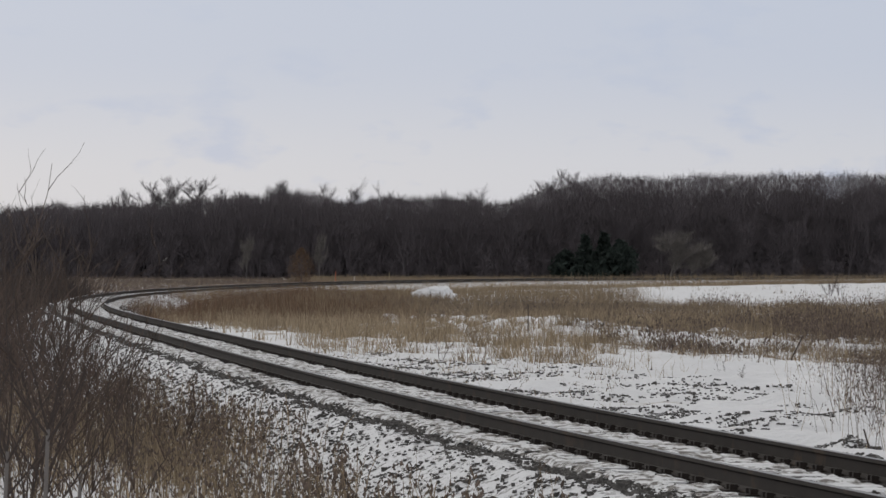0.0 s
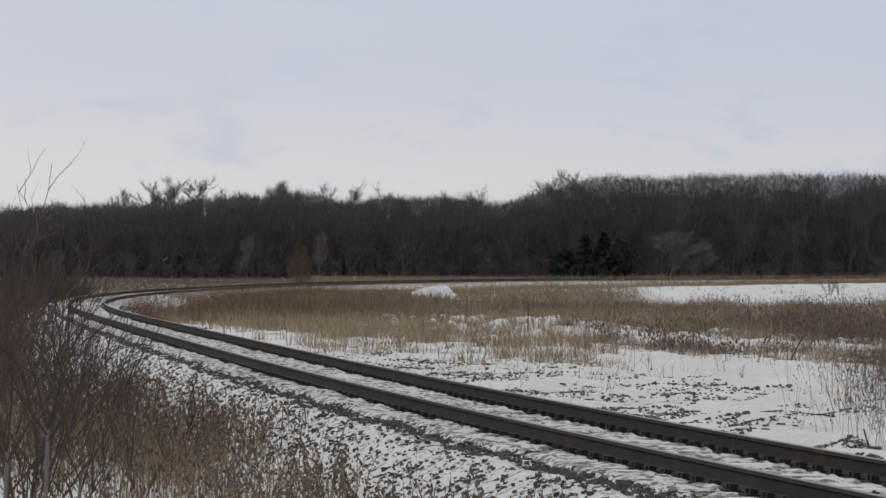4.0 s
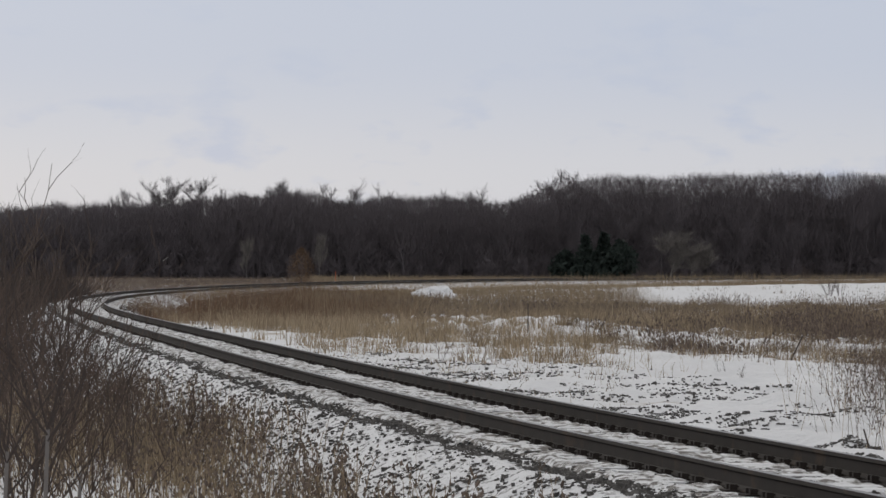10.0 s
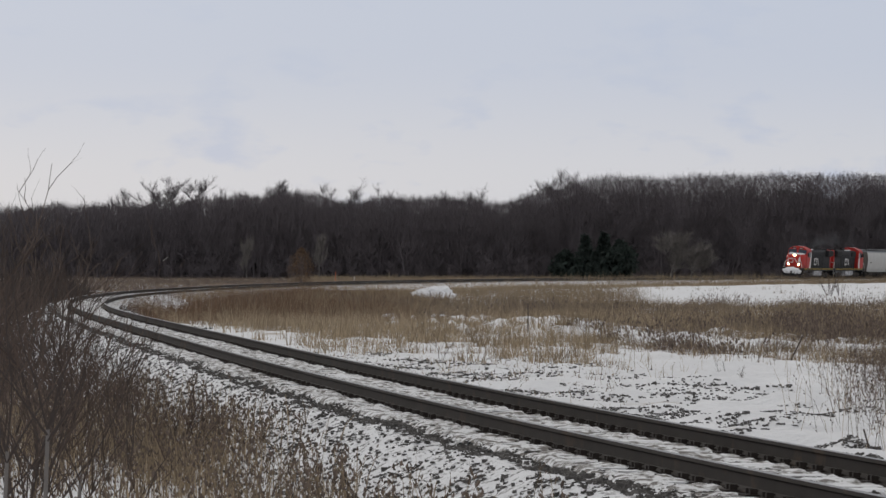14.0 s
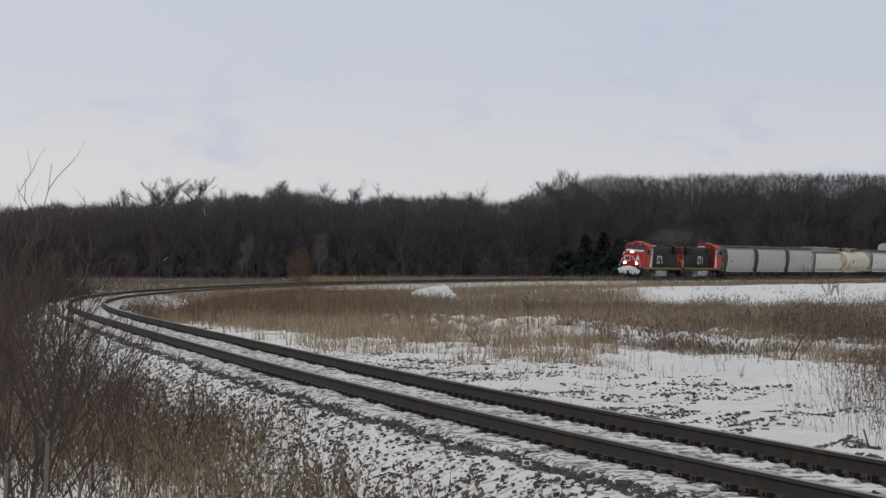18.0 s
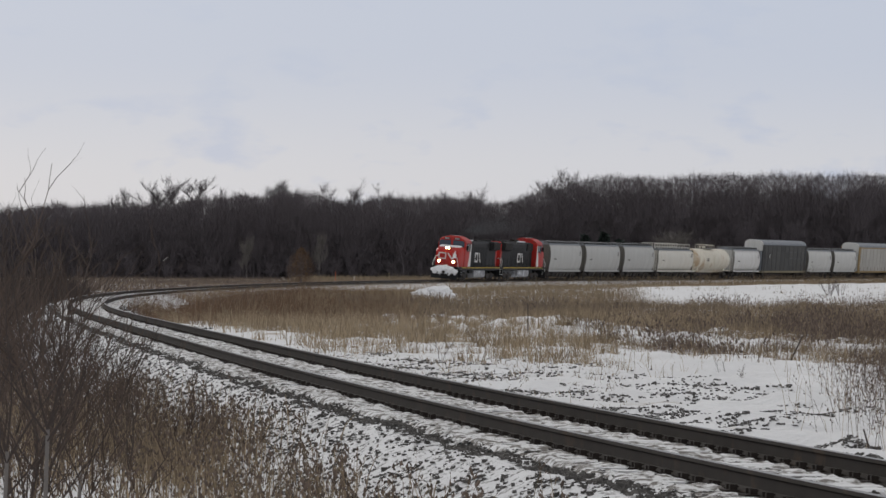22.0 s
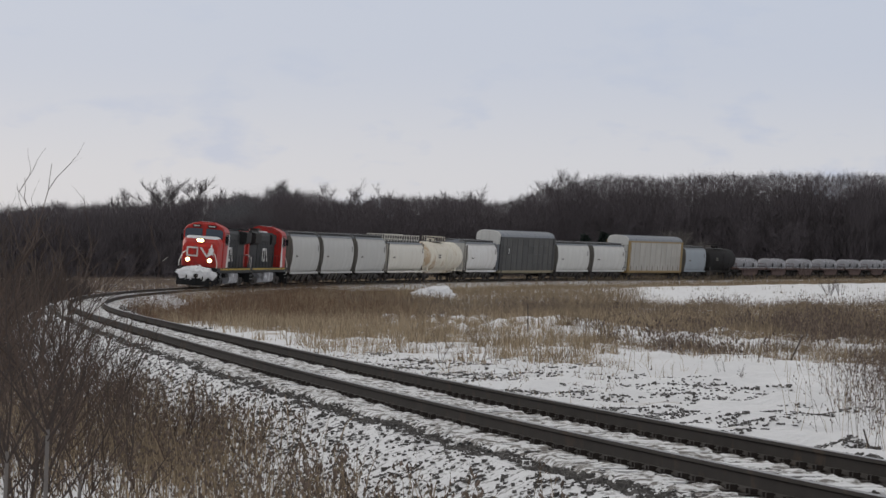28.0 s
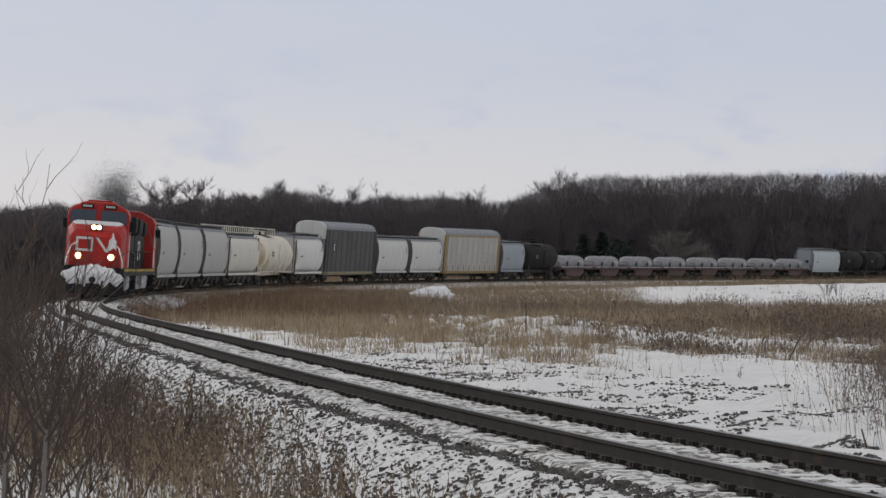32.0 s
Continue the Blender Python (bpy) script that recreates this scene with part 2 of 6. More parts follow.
class Geo:
    """Collects simple solids into one mesh."""

    def __init__(self):
        self.v, self.f = [], []

    def add(self, verts, faces):
        k = len(self.v)
        self.v += [tuple(p) for p in verts]
        self.f += [tuple(i + k for i in f) for f in faces]
        return self

    def box(self, x0, x1, y0, y1, z0, z1):
        v = [(x, y, z) for x in (x0, x1) for y in (y0, y1) for z in (z0, z1)]
        return self.add(v, [(0, 1, 3, 2), (4, 6, 7, 5), (0, 4, 5, 1), (2, 3, 7, 6), (0, 2, 6, 4), (1, 5, 7, 3)])

    def loft(self, loops, caps=True):
        """Skin between loops of equal length."""
        n = len(loops[0])
        faces = [(k * n + i, k * n + (i + 1) % n, (k + 1) * n + (i + 1) % n, (k + 1) * n + i) for k in range(len(loops) - 1) for i in range(n)]
        if caps:
            faces += [tuple(reversed(range(n))), tuple((len(loops) - 1) * n + i for i in range(n))]
        return self.add([p for loop in loops for p in loop], faces)

    def extrude(self, outline, y0, y1):
        """An outline in x, z drawn out along y."""
        return self.loft([[(x, y, z) for x, z in outline] for y in (y0, y1)])

    def along(self, outline, x0, x1):
        """An outline in y, z drawn out along x."""
        return self.loft([[(x, y, z) for y, z in outline] for x in (x0, x1)])

    def rod(self, a, b, r, r2=None, n=8):
        a, b = Vector(a), Vector(b)
        q = (b - a).to_track_quat("Z", "Y")
        r2 = r if r2 is None else r2
        return self.loft([[p + q @ Vector((rr * math.cos(t * math.tau / n), rr * math.sin(t * math.tau / n), 0)) for t in range(n)]
                          for p, rr in ((a, r), (b, r2))])

    def pipe(self, points, r, n=6):
        for a, b in zip(points, points[1:]):
            self.rod(a, b, r, n=n)
        return self

    def revolve(self, profile, n=20, axis="x"):
        """Rings of (position along the axis, radius)."""
        loops = []
        for p, r in profile:
            ring = []
            for t in range(n):
                a, b = r * math.cos(t * math.tau / n), r * math.sin(t * math.tau / n)
                ring.append((p, a, b) if axis == "x" else ((a, p, b) if axis == "y" else (a, b, p)))
            loops.append(ring)
        return self.loft(loops)

    def moved(self, x=0, y=0, z=0):
        self.v = [(p[0] + x, p[1] + y, p[2] + z) for p in self.v]
        return self

    def data(self, name, mat, bevel=0.0, smooth=False):
        me = bpy.data.meshes.new(name)
        bm = bmesh.new()
        vs = [bm.verts.new(p) for p in self.v]
        for f in self.f:
            try:
                bm.faces.new([vs[i] for i in f])
            except ValueError:
                pass
        bmesh.ops.recalc_face_normals(bm, faces=bm.faces[:])
        if bevel:
            bmesh.ops.bevel(bm, geom=[e for e in bm.edges if e.is_manifold and e.calc_face_angle(0) > 0.6], offset=bevel, segments=2, affect="EDGES", clamp_overlap=True)
        for f in bm.faces:
            f.smooth = smooth
        bm.to_mesh(me)
        bm.free()
        me.materials.append(mat)
        return me


def part(name, geo, mat, parent=None, label="", bevel=0.0, smooth=False, at=None):
    """Links a solid (or ready mesh data) as one mesh object under a thing or a part."""
    ob = new(name, geo if isinstance(geo, bpy.types.Mesh) else geo.data(name, mat, bevel, smooth))
    if parent is not None:
        ob.parent = parent
    if at is not None:
        ob.matrix_basis = at
    return tagged(ob, label)


def thing(name, label, category, group="", kind="", at=None):
    ob = new(name)
    ob.empty_display_size = 0.3
    if at is not None:
        ob.matrix_basis = at
    return tagged(ob, label, category, group, kind)


def hills(x, y, sizes, seed=0.0):
    """Smooth unevenness from a few crossing waves, about -1 to 1."""
    out = np.zeros_like(x)
    for k, size in enumerate(sizes):
        a, b = seed + 1.7 * k, seed * 2.3 + 0.9 * k
        out += (np.sin(x / size * 2.1 + a + 1.3 * np.sin(y / size * 1.3 + b)) * np.sin(y / size * 1.9 + b + 1.1 * np.sin(x / size * 1.7 + a))) / len(sizes)
    return out


# ---- ground: one snowy sheet out to the horizon ----
def mounds(x, y, lat):
    """0..1 where low snowy hummocks stand out of the weeds inside the bend."""
    m = np.clip((hills(x, y * 0.24, (1.9, 0.8, 0.45), 31.0) - 0.16) / 0.3, 0, 1)
    return m * np.clip((y - 88) / 25, 0, 1) * np.clip((195 - y) / 35, 0, 1) * np.clip((-lat - 9) / 5, 0, 1) * np.interp(x / np.maximum(y, 1), [0.015, 0.055], [1, 0.22])


def ground_height(x, y):
    """Height of the land away from the track's bed."""
    x, y = np.asarray(x, float), np.asarray(y, float)
    r = np.hypot(x, y)
    s, lat = beside(x.ravel(), y.ravel())
    s, lat = s.reshape(x.shape), lat.reshape(x.shape)
    pad = 0.56 * np.clip((lat + 26) / 15, 0, 1) * np.clip((150 - s) / 60, 0, 1) * (lat < 0)
    z = pad - 1.02 + 0.12 * hills(x, y, (0.6, 1.1), 6.0) * np.clip((130 - r) / 60, 0, 1) + 0.14 * hills(x, y, (1.5, 2.6, 5.1), 0.4) * np.clip(r / 60, 0.3, 1) + 0.25 * hills(x, y, (60.0, 140.0), 2.0) * np.clip((r - 120) / 200, 0, 1)
    # a low bank where the field begins, and hummocks behind it
    t = x / np.maximum(y, 1)
    bank = 0.30 * np.clip((y - np.interp(t, [-.02, .03, .10], [96, 103, 99]) - 2.0 * hills(x, y, (2.0, 5.0), 3.3)) / 2.5, 0, 1) * np.clip((t - 0.012) / 0.02, 0, 1) * np.clip((150 - y) / 30, 0, 1) * (lat < -6)
    return z + bank + 0.55 * np.clip((t - 0.045) / 0.07, 0, 1) * np.exp(-((y - 430) / 55) ** 2) + 0.62 * np.clip(y / 200, 0.75, 1.4) * mounds(x, y, lat)


def bed_drop(x, y):
    """How far the sheet dips below the ballast bed, which covers it."""
    s, lat = beside(x, y)
    return np.where(lat > 0, -0.55 * np.clip((3.3 - lat) / 1.2, 0, 1), -0.7 * np.clip((2.5 + lat) / 0.7, 0, 1))


def make_ground():
    fine = np.radians(np.arange(-9.0, 9.01, 0.15))
    rough = np.radians(np.concatenate([np.arange(-180, -9.5, 6.0), np.arange(12, 180, 6.0)]))
    az = np.sort(np.concatenate([fine, rough]))
    rings = np.concatenate([[1.0, 4.0, 8.0, 14.0], np.geomspace(20, 41, 40), np.geomspace(41.3, 112, 300), np.geomspace(113.5, 800, 150), np.geomspace(860, 4600, 18)])
    R, A = np.meshgrid(rings, az, indexing="ij")
    x, y = (R * np.sin(A)).ravel(), (R * np.cos(A)).ravel()
    z = ground_height(x, y) + np.where(np.hypot(x, y) < 760, bed_drop(x, y), 0)
    n, m = len(rings), len(az)
    i, j = np.meshgrid(np.arange(n - 1), np.arange(m), indexing="ij")
    k = (j + 1) % m
    quads = np.stack([i * m + j, i * m + k, (i + 1) * m + k, (i + 1) * m + j], -1).reshape(-1, 4)[:, ::-1]
    verts = np.column_stack([x, y, z])
    verts = np.vstack([verts, [[0, 0, -1.0]]])
    hub = np.column_stack([np.arange(m), (np.arange(m) + 1) % m, np.full(m, n * m)])
    ob = new("ground", mesh_of("ground", verts, [quads, hub], SNOW_FIELD, smooth=True))
    tagged(ob, "snow-dusted field with patches of dead grass", "ground", kind="structure")


make_ground()


# ---- ballast bed, shaped along the track ----
def bed_profile(lat):
    """Height of the stone bed below the rail heads."""
    a = np.abs(lat)
    return np.where(a < 1.75, -0.235 - 0.03 * np.clip((a - 1.3) / 0.45, 0, 1), -0.265 - (a - 1.75) * 0.50)


def bed_surface(s, lat):
    """Height above the rail plane with stones and drifts."""
    x, y, _ = ground_beside(s, lat, 0.0)
    lumps = 0.035 * hills(x, y, (0.16, 0.3), 1.0) + 0.04 * hills(x, y, (0.9, 2.2), 3.0)
    return bed_profile(lat) + lumps * np.clip((np.abs(lat) - 0.9) / 0.5, 0.25, 1)


def make_bed():
    s = np.concatenate([np.arange(-25, 60, 0.16), np.arange(60, 130, 0.4), np.arange(130, 300, 1.2), np.arange(300, 1480, 5.0)])
    lat = np.concatenate([np.linspace(-3.75, -1.8, 20), np.linspace(-1.7, 1.7, 18), np.linspace(1.8, 3.9, 26)])
    S, L = np.meshgrid(s, lat, indexing="ij")
    S, L = S.ravel(), L.ravel()
    x, y, z = ground_beside(S, L, bed_surface(S, L))
    n, m = len(s), len(lat)
    i, j = np.meshgrid(np.arange(n - 1), np.arange(m - 1), indexing="ij")
    quads = np.stack([i * m + j, i * m + j + 1, (i + 1) * m + j + 1, (i + 1) * m + j], -1).reshape(-1, 4)[:, ::-1]
    ob = new("ballast_bed", mesh_of("ballast_bed", np.column_stack([x, y, z]), [quads[:, ::-1]], SNOW_BALLAST, smooth=True))
    tagged(ob, "ballast bed of crushed stone under thin snow", "ballast", kind="structure")


make_bed()

# ---- track: rails on ties ----
TIE_GAP = 0.53
track = thing("railway_track", "single railway track on a bend with snow between the rails", "railway track", kind="structure")
PROFILE = [(-.036, 0), (.036, 0), (.037, -.03), (.013, -.048), (.009, -.14), (.030, -.158), (.076, -.170), (.076, -.181),
           (-.076, -.181), (-.076, -.170), (-.030, -.158), (-.009, -.14), (-.013, -.048), (-.037, -.03)]
for side, lat in (("outer", 0.7525), ("inner", -0.7525)):
    s = np.concatenate([np.arange(-40, 300, 1.0), np.arange(300, 1480, 5.0)])
    rows = [np.column_stack(on_track(s, lat + a, b)) for a, b in PROFILE]
    V = np.stack(rows, 1)
    n, m = V.shape[:2]
    i, j = np.meshgrid(np.arange(n - 1), np.arange(m), indexing="ij")
    q = np.stack([i * m + j, i * m + (j + 1) % m, (i + 1) * m + (j + 1) % m, (i + 1) * m + j], -1).reshape(-1, 4)
    slots = np.where(np.tile(np.arange(m), n - 1) == 0, 1, 0).astype(np.int32)
    rail = new("rail", mesh_of("rail", V.reshape(-1, 3), [q], [RAIL, RAIL_TOP], [slots]))
    rail.parent = track
    tagged(rail, "rust-brown steel rail with a worn grey head")


def stones(name, pts, sizes, mat, parent=None, seed=1):
    """Angular stones, each a squashed, twisted block of its own, joined."""
    rng = np.random.default_rng(seed)
    base = np.array([(-1, -1, -1), (1, -1, -1), (1, 1, -1), (-1, 1, -1), (-1, -1, 1), (1, -1, 1), (1, 1, 1), (-1, 1, 1)], float) * 0.5
    n = len(pts)
    v = base[None] * (1 + rng.uniform(-0.45, 0.35, (n, 8, 3)))
    v[:, 4:, :2] *= rng.uniform(0.45, 0.9, (n, 1, 1))
    v *= np.asarray(sizes)[:, None, None] * rng.uniform([0.8, 0.6, 0.4], [1.5, 1.1, 0.85], (n, 1, 3))
    a = rng.uniform(0, math.tau, n)
    c, s = np.cos(a)[:, None], np.sin(a)[:, None]
    v = np.stack([v[..., 0] * c - v[..., 1] * s, v[..., 0] * s + v[..., 1] * c, v[..., 2]], -1) + np.asarray(pts)[:, None]
    f = np.array([(4, 5, 6, 7), (0, 1, 5, 4), (1, 2, 6, 5), (2, 3, 7, 6), (3, 0, 4, 7)])
    quads = (np.arange(n)[:, None, None] * 8 + f[None]).reshape(-1, 4)
    ob = new(name, mesh_of(name, v.reshape(-1, 3), [quads], mat))
    ob.parent = parent
    return ob


# ---- stems and blades ----
def blades(name, pts, height, width, lean, mat, label, category, seed=1, head=0.0, twigs=0, parent=None, plain=False, head_mat=None):
    """Dead stems: narrow bent ribbons with optional seed heads and side twigs; all joined, as nobody could count them."""
    rng = np.random.default_rng(seed)
    n = len(pts)
    pts, height, width = np.asarray(pts, float), np.broadcast_to(height, n), np.broadcast_to(width, n)
    yaw, tilt = rng.uniform(0, math.tau, n), np.abs(rng.normal(0, lean, n))
    d = np.column_stack([np.cos(yaw) * tilt, np.sin(yaw) * tilt, np.ones(n)])
    d /= np.linalg.norm(d, axis=1)[:, None]
    face = rng.uniform(0, math.pi, n)
    w = np.column_stack([np.cos(face), np.sin(face), np.zeros(n)]) * (width / 2)[:, None]
    droop = np.column_stack([np.cos(yaw), np.sin(yaw), -0.4 * np.ones(n)]) * (height * tilt * 0.5)[:, None]
    a, b, c = pts, pts + d * (height * 0.55)[:, None], pts + d * height[:, None] + droop
    V = np.stack([a - w, a + w, b + w * 0.8, b - w * 0.8, c + w * 0.35, c - w * 0.35], 1).reshape(-1, 3)
    k = np.arange(n)[:, None] * 6
    quads = np.vstack([k + [0, 1, 2, 3], k + [3, 2, 4, 5]])
    verts, faces = [V], [quads]
    if plain:
        V = np.stack([a - w, a + w, c], 1).reshape(-1, 3)
        verts, faces = [V], [np.arange(3 * n).reshape(-1, 3)]
    base = len(V)
    if twigs:
        m = n * twigs
        up = rng.uniform(0.35, 0.95, m)
        i = np.repeat(np.arange(n), twigs)
        p = np.where((up < 0.55)[:, None], a[i] + (b - a)[i] * (up / 0.55)[:, None], b[i] + (c - b)[i] * ((up - 0.55) / 0.45)[:, None])
        ya = rng.uniform(0, math.tau, m)
        ln = height[i] * rng.uniform(0.10, 0.3, m) * (1.15 - up * 0.6)
        q = p + np.column_stack([np.cos(ya) * 0.6, np.sin(ya) * 0.6, rng.uniform(0.4, 1.0, m)]) * ln[:, None]
        ww = np.column_stack([-np.sin(ya), np.cos(ya), np.zeros(m)]) * (width[i] * 0.3)[:, None]
        verts.append(np.stack([p - ww, p + ww, q], 1).reshape(-1, 3))
        faces.append(base + np.arange(m * 3).reshape(-1, 3))
        base += m * 3
        if head:
            c = np.vstack([c, q])
            height = np.concatenate([height, height[i] * 0.7])
    if head:
        m = len(c)
        r = head * rng.uniform(0.5, 1.3, m)
        up = np.column_stack([rng.normal(0, .3, m), rng.normal(0, .3, m), np.ones(m)]) * (r * 2.2)[:, None]
        e1 = np.column_stack([np.cos(np.arange(m)), np.sin(np.arange(m)), np.zeros(m)]) * (r * 0.8)[:, None]
        e2 = np.column_stack([-e1[:, 1] * 0.87 - e1[:, 0] * 0.5, e1[:, 0] * 0.87 - e1[:, 1] * 0.5, np.zeros(m)])
        verts.append(np.stack([c - up * 0.5, c + e1, c + e2, c - e1 - e2, c + up * 0.8], 1).reshape(-1, 3))
        t = np.array([(0, 2, 1), (0, 3, 2), (0, 1, 3), (4, 1, 2), (4, 2, 3), (4, 3, 1)])
        faces.append(base + (np.arange(m)[:, None, None] * 5 + t[None]).reshape(-1, 3))
    two = head and head_mat
    ob = new(name, mesh_of(name, np.vstack(verts), faces, [mat, head_mat] if two else mat, [0] * (len(faces) - 1) + [1] if two else None))
    ob.parent = parent
    return tagged(ob, label, category, kind="stuff")


def spread(n, x_of_view, near, far, seed, keep=None, tuft=1, loose=0.2):
    """Ground points over a wedge of the view: tangents from x_of_view, distances near..far, thinned by keep(x, y), in tufts."""
    rng = np.random.default_rng(seed)
    n = n // tuft
    y = np.sqrt(rng.uniform(near ** 2, far ** 2, n))
    x = rng.uniform(*x_of_view, n) * y
    ok = np.ones(n, bool) if keep is None else rng.uniform(0, 1, n) < keep(x, y)
    x, y = np.repeat(x[ok], tuft), np.repeat(y[ok], tuft)
    if tuft > 1:
        x, y = x + rng.normal(0, loose, len(x)), y + rng.normal(0, loose, len(y))
    s, lat = beside(x, y)
    z = ground_height(x, y)
    zb = np.interp(s, ARC, TZ) + bed_profile(lat)
    z = np.where(np.abs(lat) < 3.7, np.maximum(z, zb), z)
    return np.column_stack([x, y, z - 0.02]), s, lat


# ---- bare trees ----
def grow(seed, height, spread_out=0.42, levels=4, crown_from=0.35, lean=0.05, twig=0.9, sliver=0.055, fork=4, straight=0.5, fine=9, upward=0.0):
    """A bare tree as tapered limbs (vertices and quads) and fine twigs (vertices and triangles)."""
    rng = random.Random(seed)
    limbs, slivers = [], []

    def limb(p, d, length, r, level):
        n = 4 if level == 0 else 3
        pts, q = [p.copy()], d.copy()
        for _ in range(n):
            q = (q + Vector((rng.gauss(0, .12), rng.gauss(0, .12), rng.gauss(0.05, .06)))).normalized()
            pts.append(pts[-1] + q * (length / n))
        if level >= levels:
            slivers.append((pts[0], pts[-1]))
        for k in range(n if level < levels else 0):
            limbs.append((pts[k], pts[k + 1], r * (1 - 0.75 * k / n), r * (1 - 0.75 * (k + 1) / n)))
        if level >= levels:
            for _ in range(fine):
                t = rng.uniform(0.1, 1)
                k = min(int(t * n), n - 1)
                base = pts[k].lerp(pts[k + 1], t * n - k)
                w = (q * 0.8 + Vector((rng.gauss(0, .55), rng.gauss(0, .55), rng.gauss(0.25 + upward, .45)))).normalized()
                slivers.append((base, base + w * twig * rng.uniform(0.5, 1.3)))
            return
        count = fork + (5 if level == 0 else 0)
        for c in range(count):
            t = crown_from + (1 - crown_from) * (c + rng.random()) / count if level == 0 else rng.uniform(0.3, 1.0)
            k = min(int(t * n), n - 1)
            base = pts[k].lerp(pts[k + 1], t * n - k)
            a = rng.uniform(0, math.tau)
            side = Vector((math.cos(a), math.sin(a), rng.uniform(-0.1, 0.5)))
            w = (q * straight + side * (spread_out + 0.35 * (1 - t)) + Vector((0, 0, 0.25 + 0.6 * upward))).normalized()
            limb(base, w, length * (rng.uniform(0.45, 0.72) * (1.15 - 0.3 * t) if level == 0 else rng.uniform(0.38, 0.6)), r * (0.5 - 0.22 * t), level + 1)

    limb(Vector((0, 0, 0)), Vector((rng.gauss(0, lean), rng.gauss(0, lean), 1)).normalized(), height * 0.62, height * 0.014, 0)
    top = max(b.z for _, b in slivers)
    f = height / top
    lv, lq, sv = [], [], []
    for a, b, ra, rb in limbs:
        u = (b - a).normalized()
        e = u.orthogonal().normalized()
        g = u.cross(e)
        k = len(lv)
        for p, r in ((a, ra), (b, rb)):
            for t in range(3):
                o = e * math.cos(t * 2.094) + g * math.sin(t * 2.094)
                lv.append((p + o * max(r * 0.85, 0.010)) * f)
        lq += [(k + t, k + (t + 1) % 3, k + 3 + (t + 1) % 3, k + 3 + t) for t in range(3)]
    for a, b in slivers:
        e = (b - a).cross(Vector((rng.gauss(0, 1), rng.gauss(0, 1), rng.gauss(0, 1)))).normalized() * sliver / 2
        sv += [(a - e) * f, (a + e) * f, b * f]
    return np.array(lv), np.array(lq), np.array(sv).reshape(-1, 3)


KINDS = [grow(11 + k, 18.0, spread_out=(0.52, 0.6, 0.48, 0.68, 0.56)[k], levels=3, crown_from=(0.20, 0.12, 0.28, 0.16, 0.08)[k], fork=5, twig=1.5, sliver=0.042, straight=0.62, fine=7, upward=0.2)
         for k in range(5)]
BUSHES = [grow(31 + k, 4.0, spread_out=0.7, levels=2, crown_from=0.02, fork=6, twig=0.9, sliver=0.09, straight=0.7, fine=6) for k in range(3)]


def wood(name, kinds, places, heights, full, mats, label, category, seed=1):
    """Many trees joined into one stretch of woodland."""
    rng = np.random.default_rng(seed)
    verts, quads, tris, base = [], [], [], 0
    for p, h in zip(places, heights):
        lv, lq, sv = kinds[rng.integers(len(kinds))]
        a, f = rng.uniform(0, math.tau), h / full
        wide = f * rng.uniform(0.85, 1.2)
        M = np.array([[math.cos(a) * wide, -math.sin(a) * wide, 0], [math.sin(a) * wide, math.cos(a) * wide, 0], [0, 0, f]])
        both = np.vstack([lv, sv]) @ M.T + p
        verts.append(both)
        quads.append(lq + base)
        tris.append(base + len(lv) + np.arange(len(sv)).reshape(-1, 3))
        base += len(both)
    ob = new(name, mesh_of(name, np.vstack(verts), [np.vstack(quads), np.vstack(tris)], list(mats), [0, 1]))
    return tagged(ob, label, category, kind="stuff")


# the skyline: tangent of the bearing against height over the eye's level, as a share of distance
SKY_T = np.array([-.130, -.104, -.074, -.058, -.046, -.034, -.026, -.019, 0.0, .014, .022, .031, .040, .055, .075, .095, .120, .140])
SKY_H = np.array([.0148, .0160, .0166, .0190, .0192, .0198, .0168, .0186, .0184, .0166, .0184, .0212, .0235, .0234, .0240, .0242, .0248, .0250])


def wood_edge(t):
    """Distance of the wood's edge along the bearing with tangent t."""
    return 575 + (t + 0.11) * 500


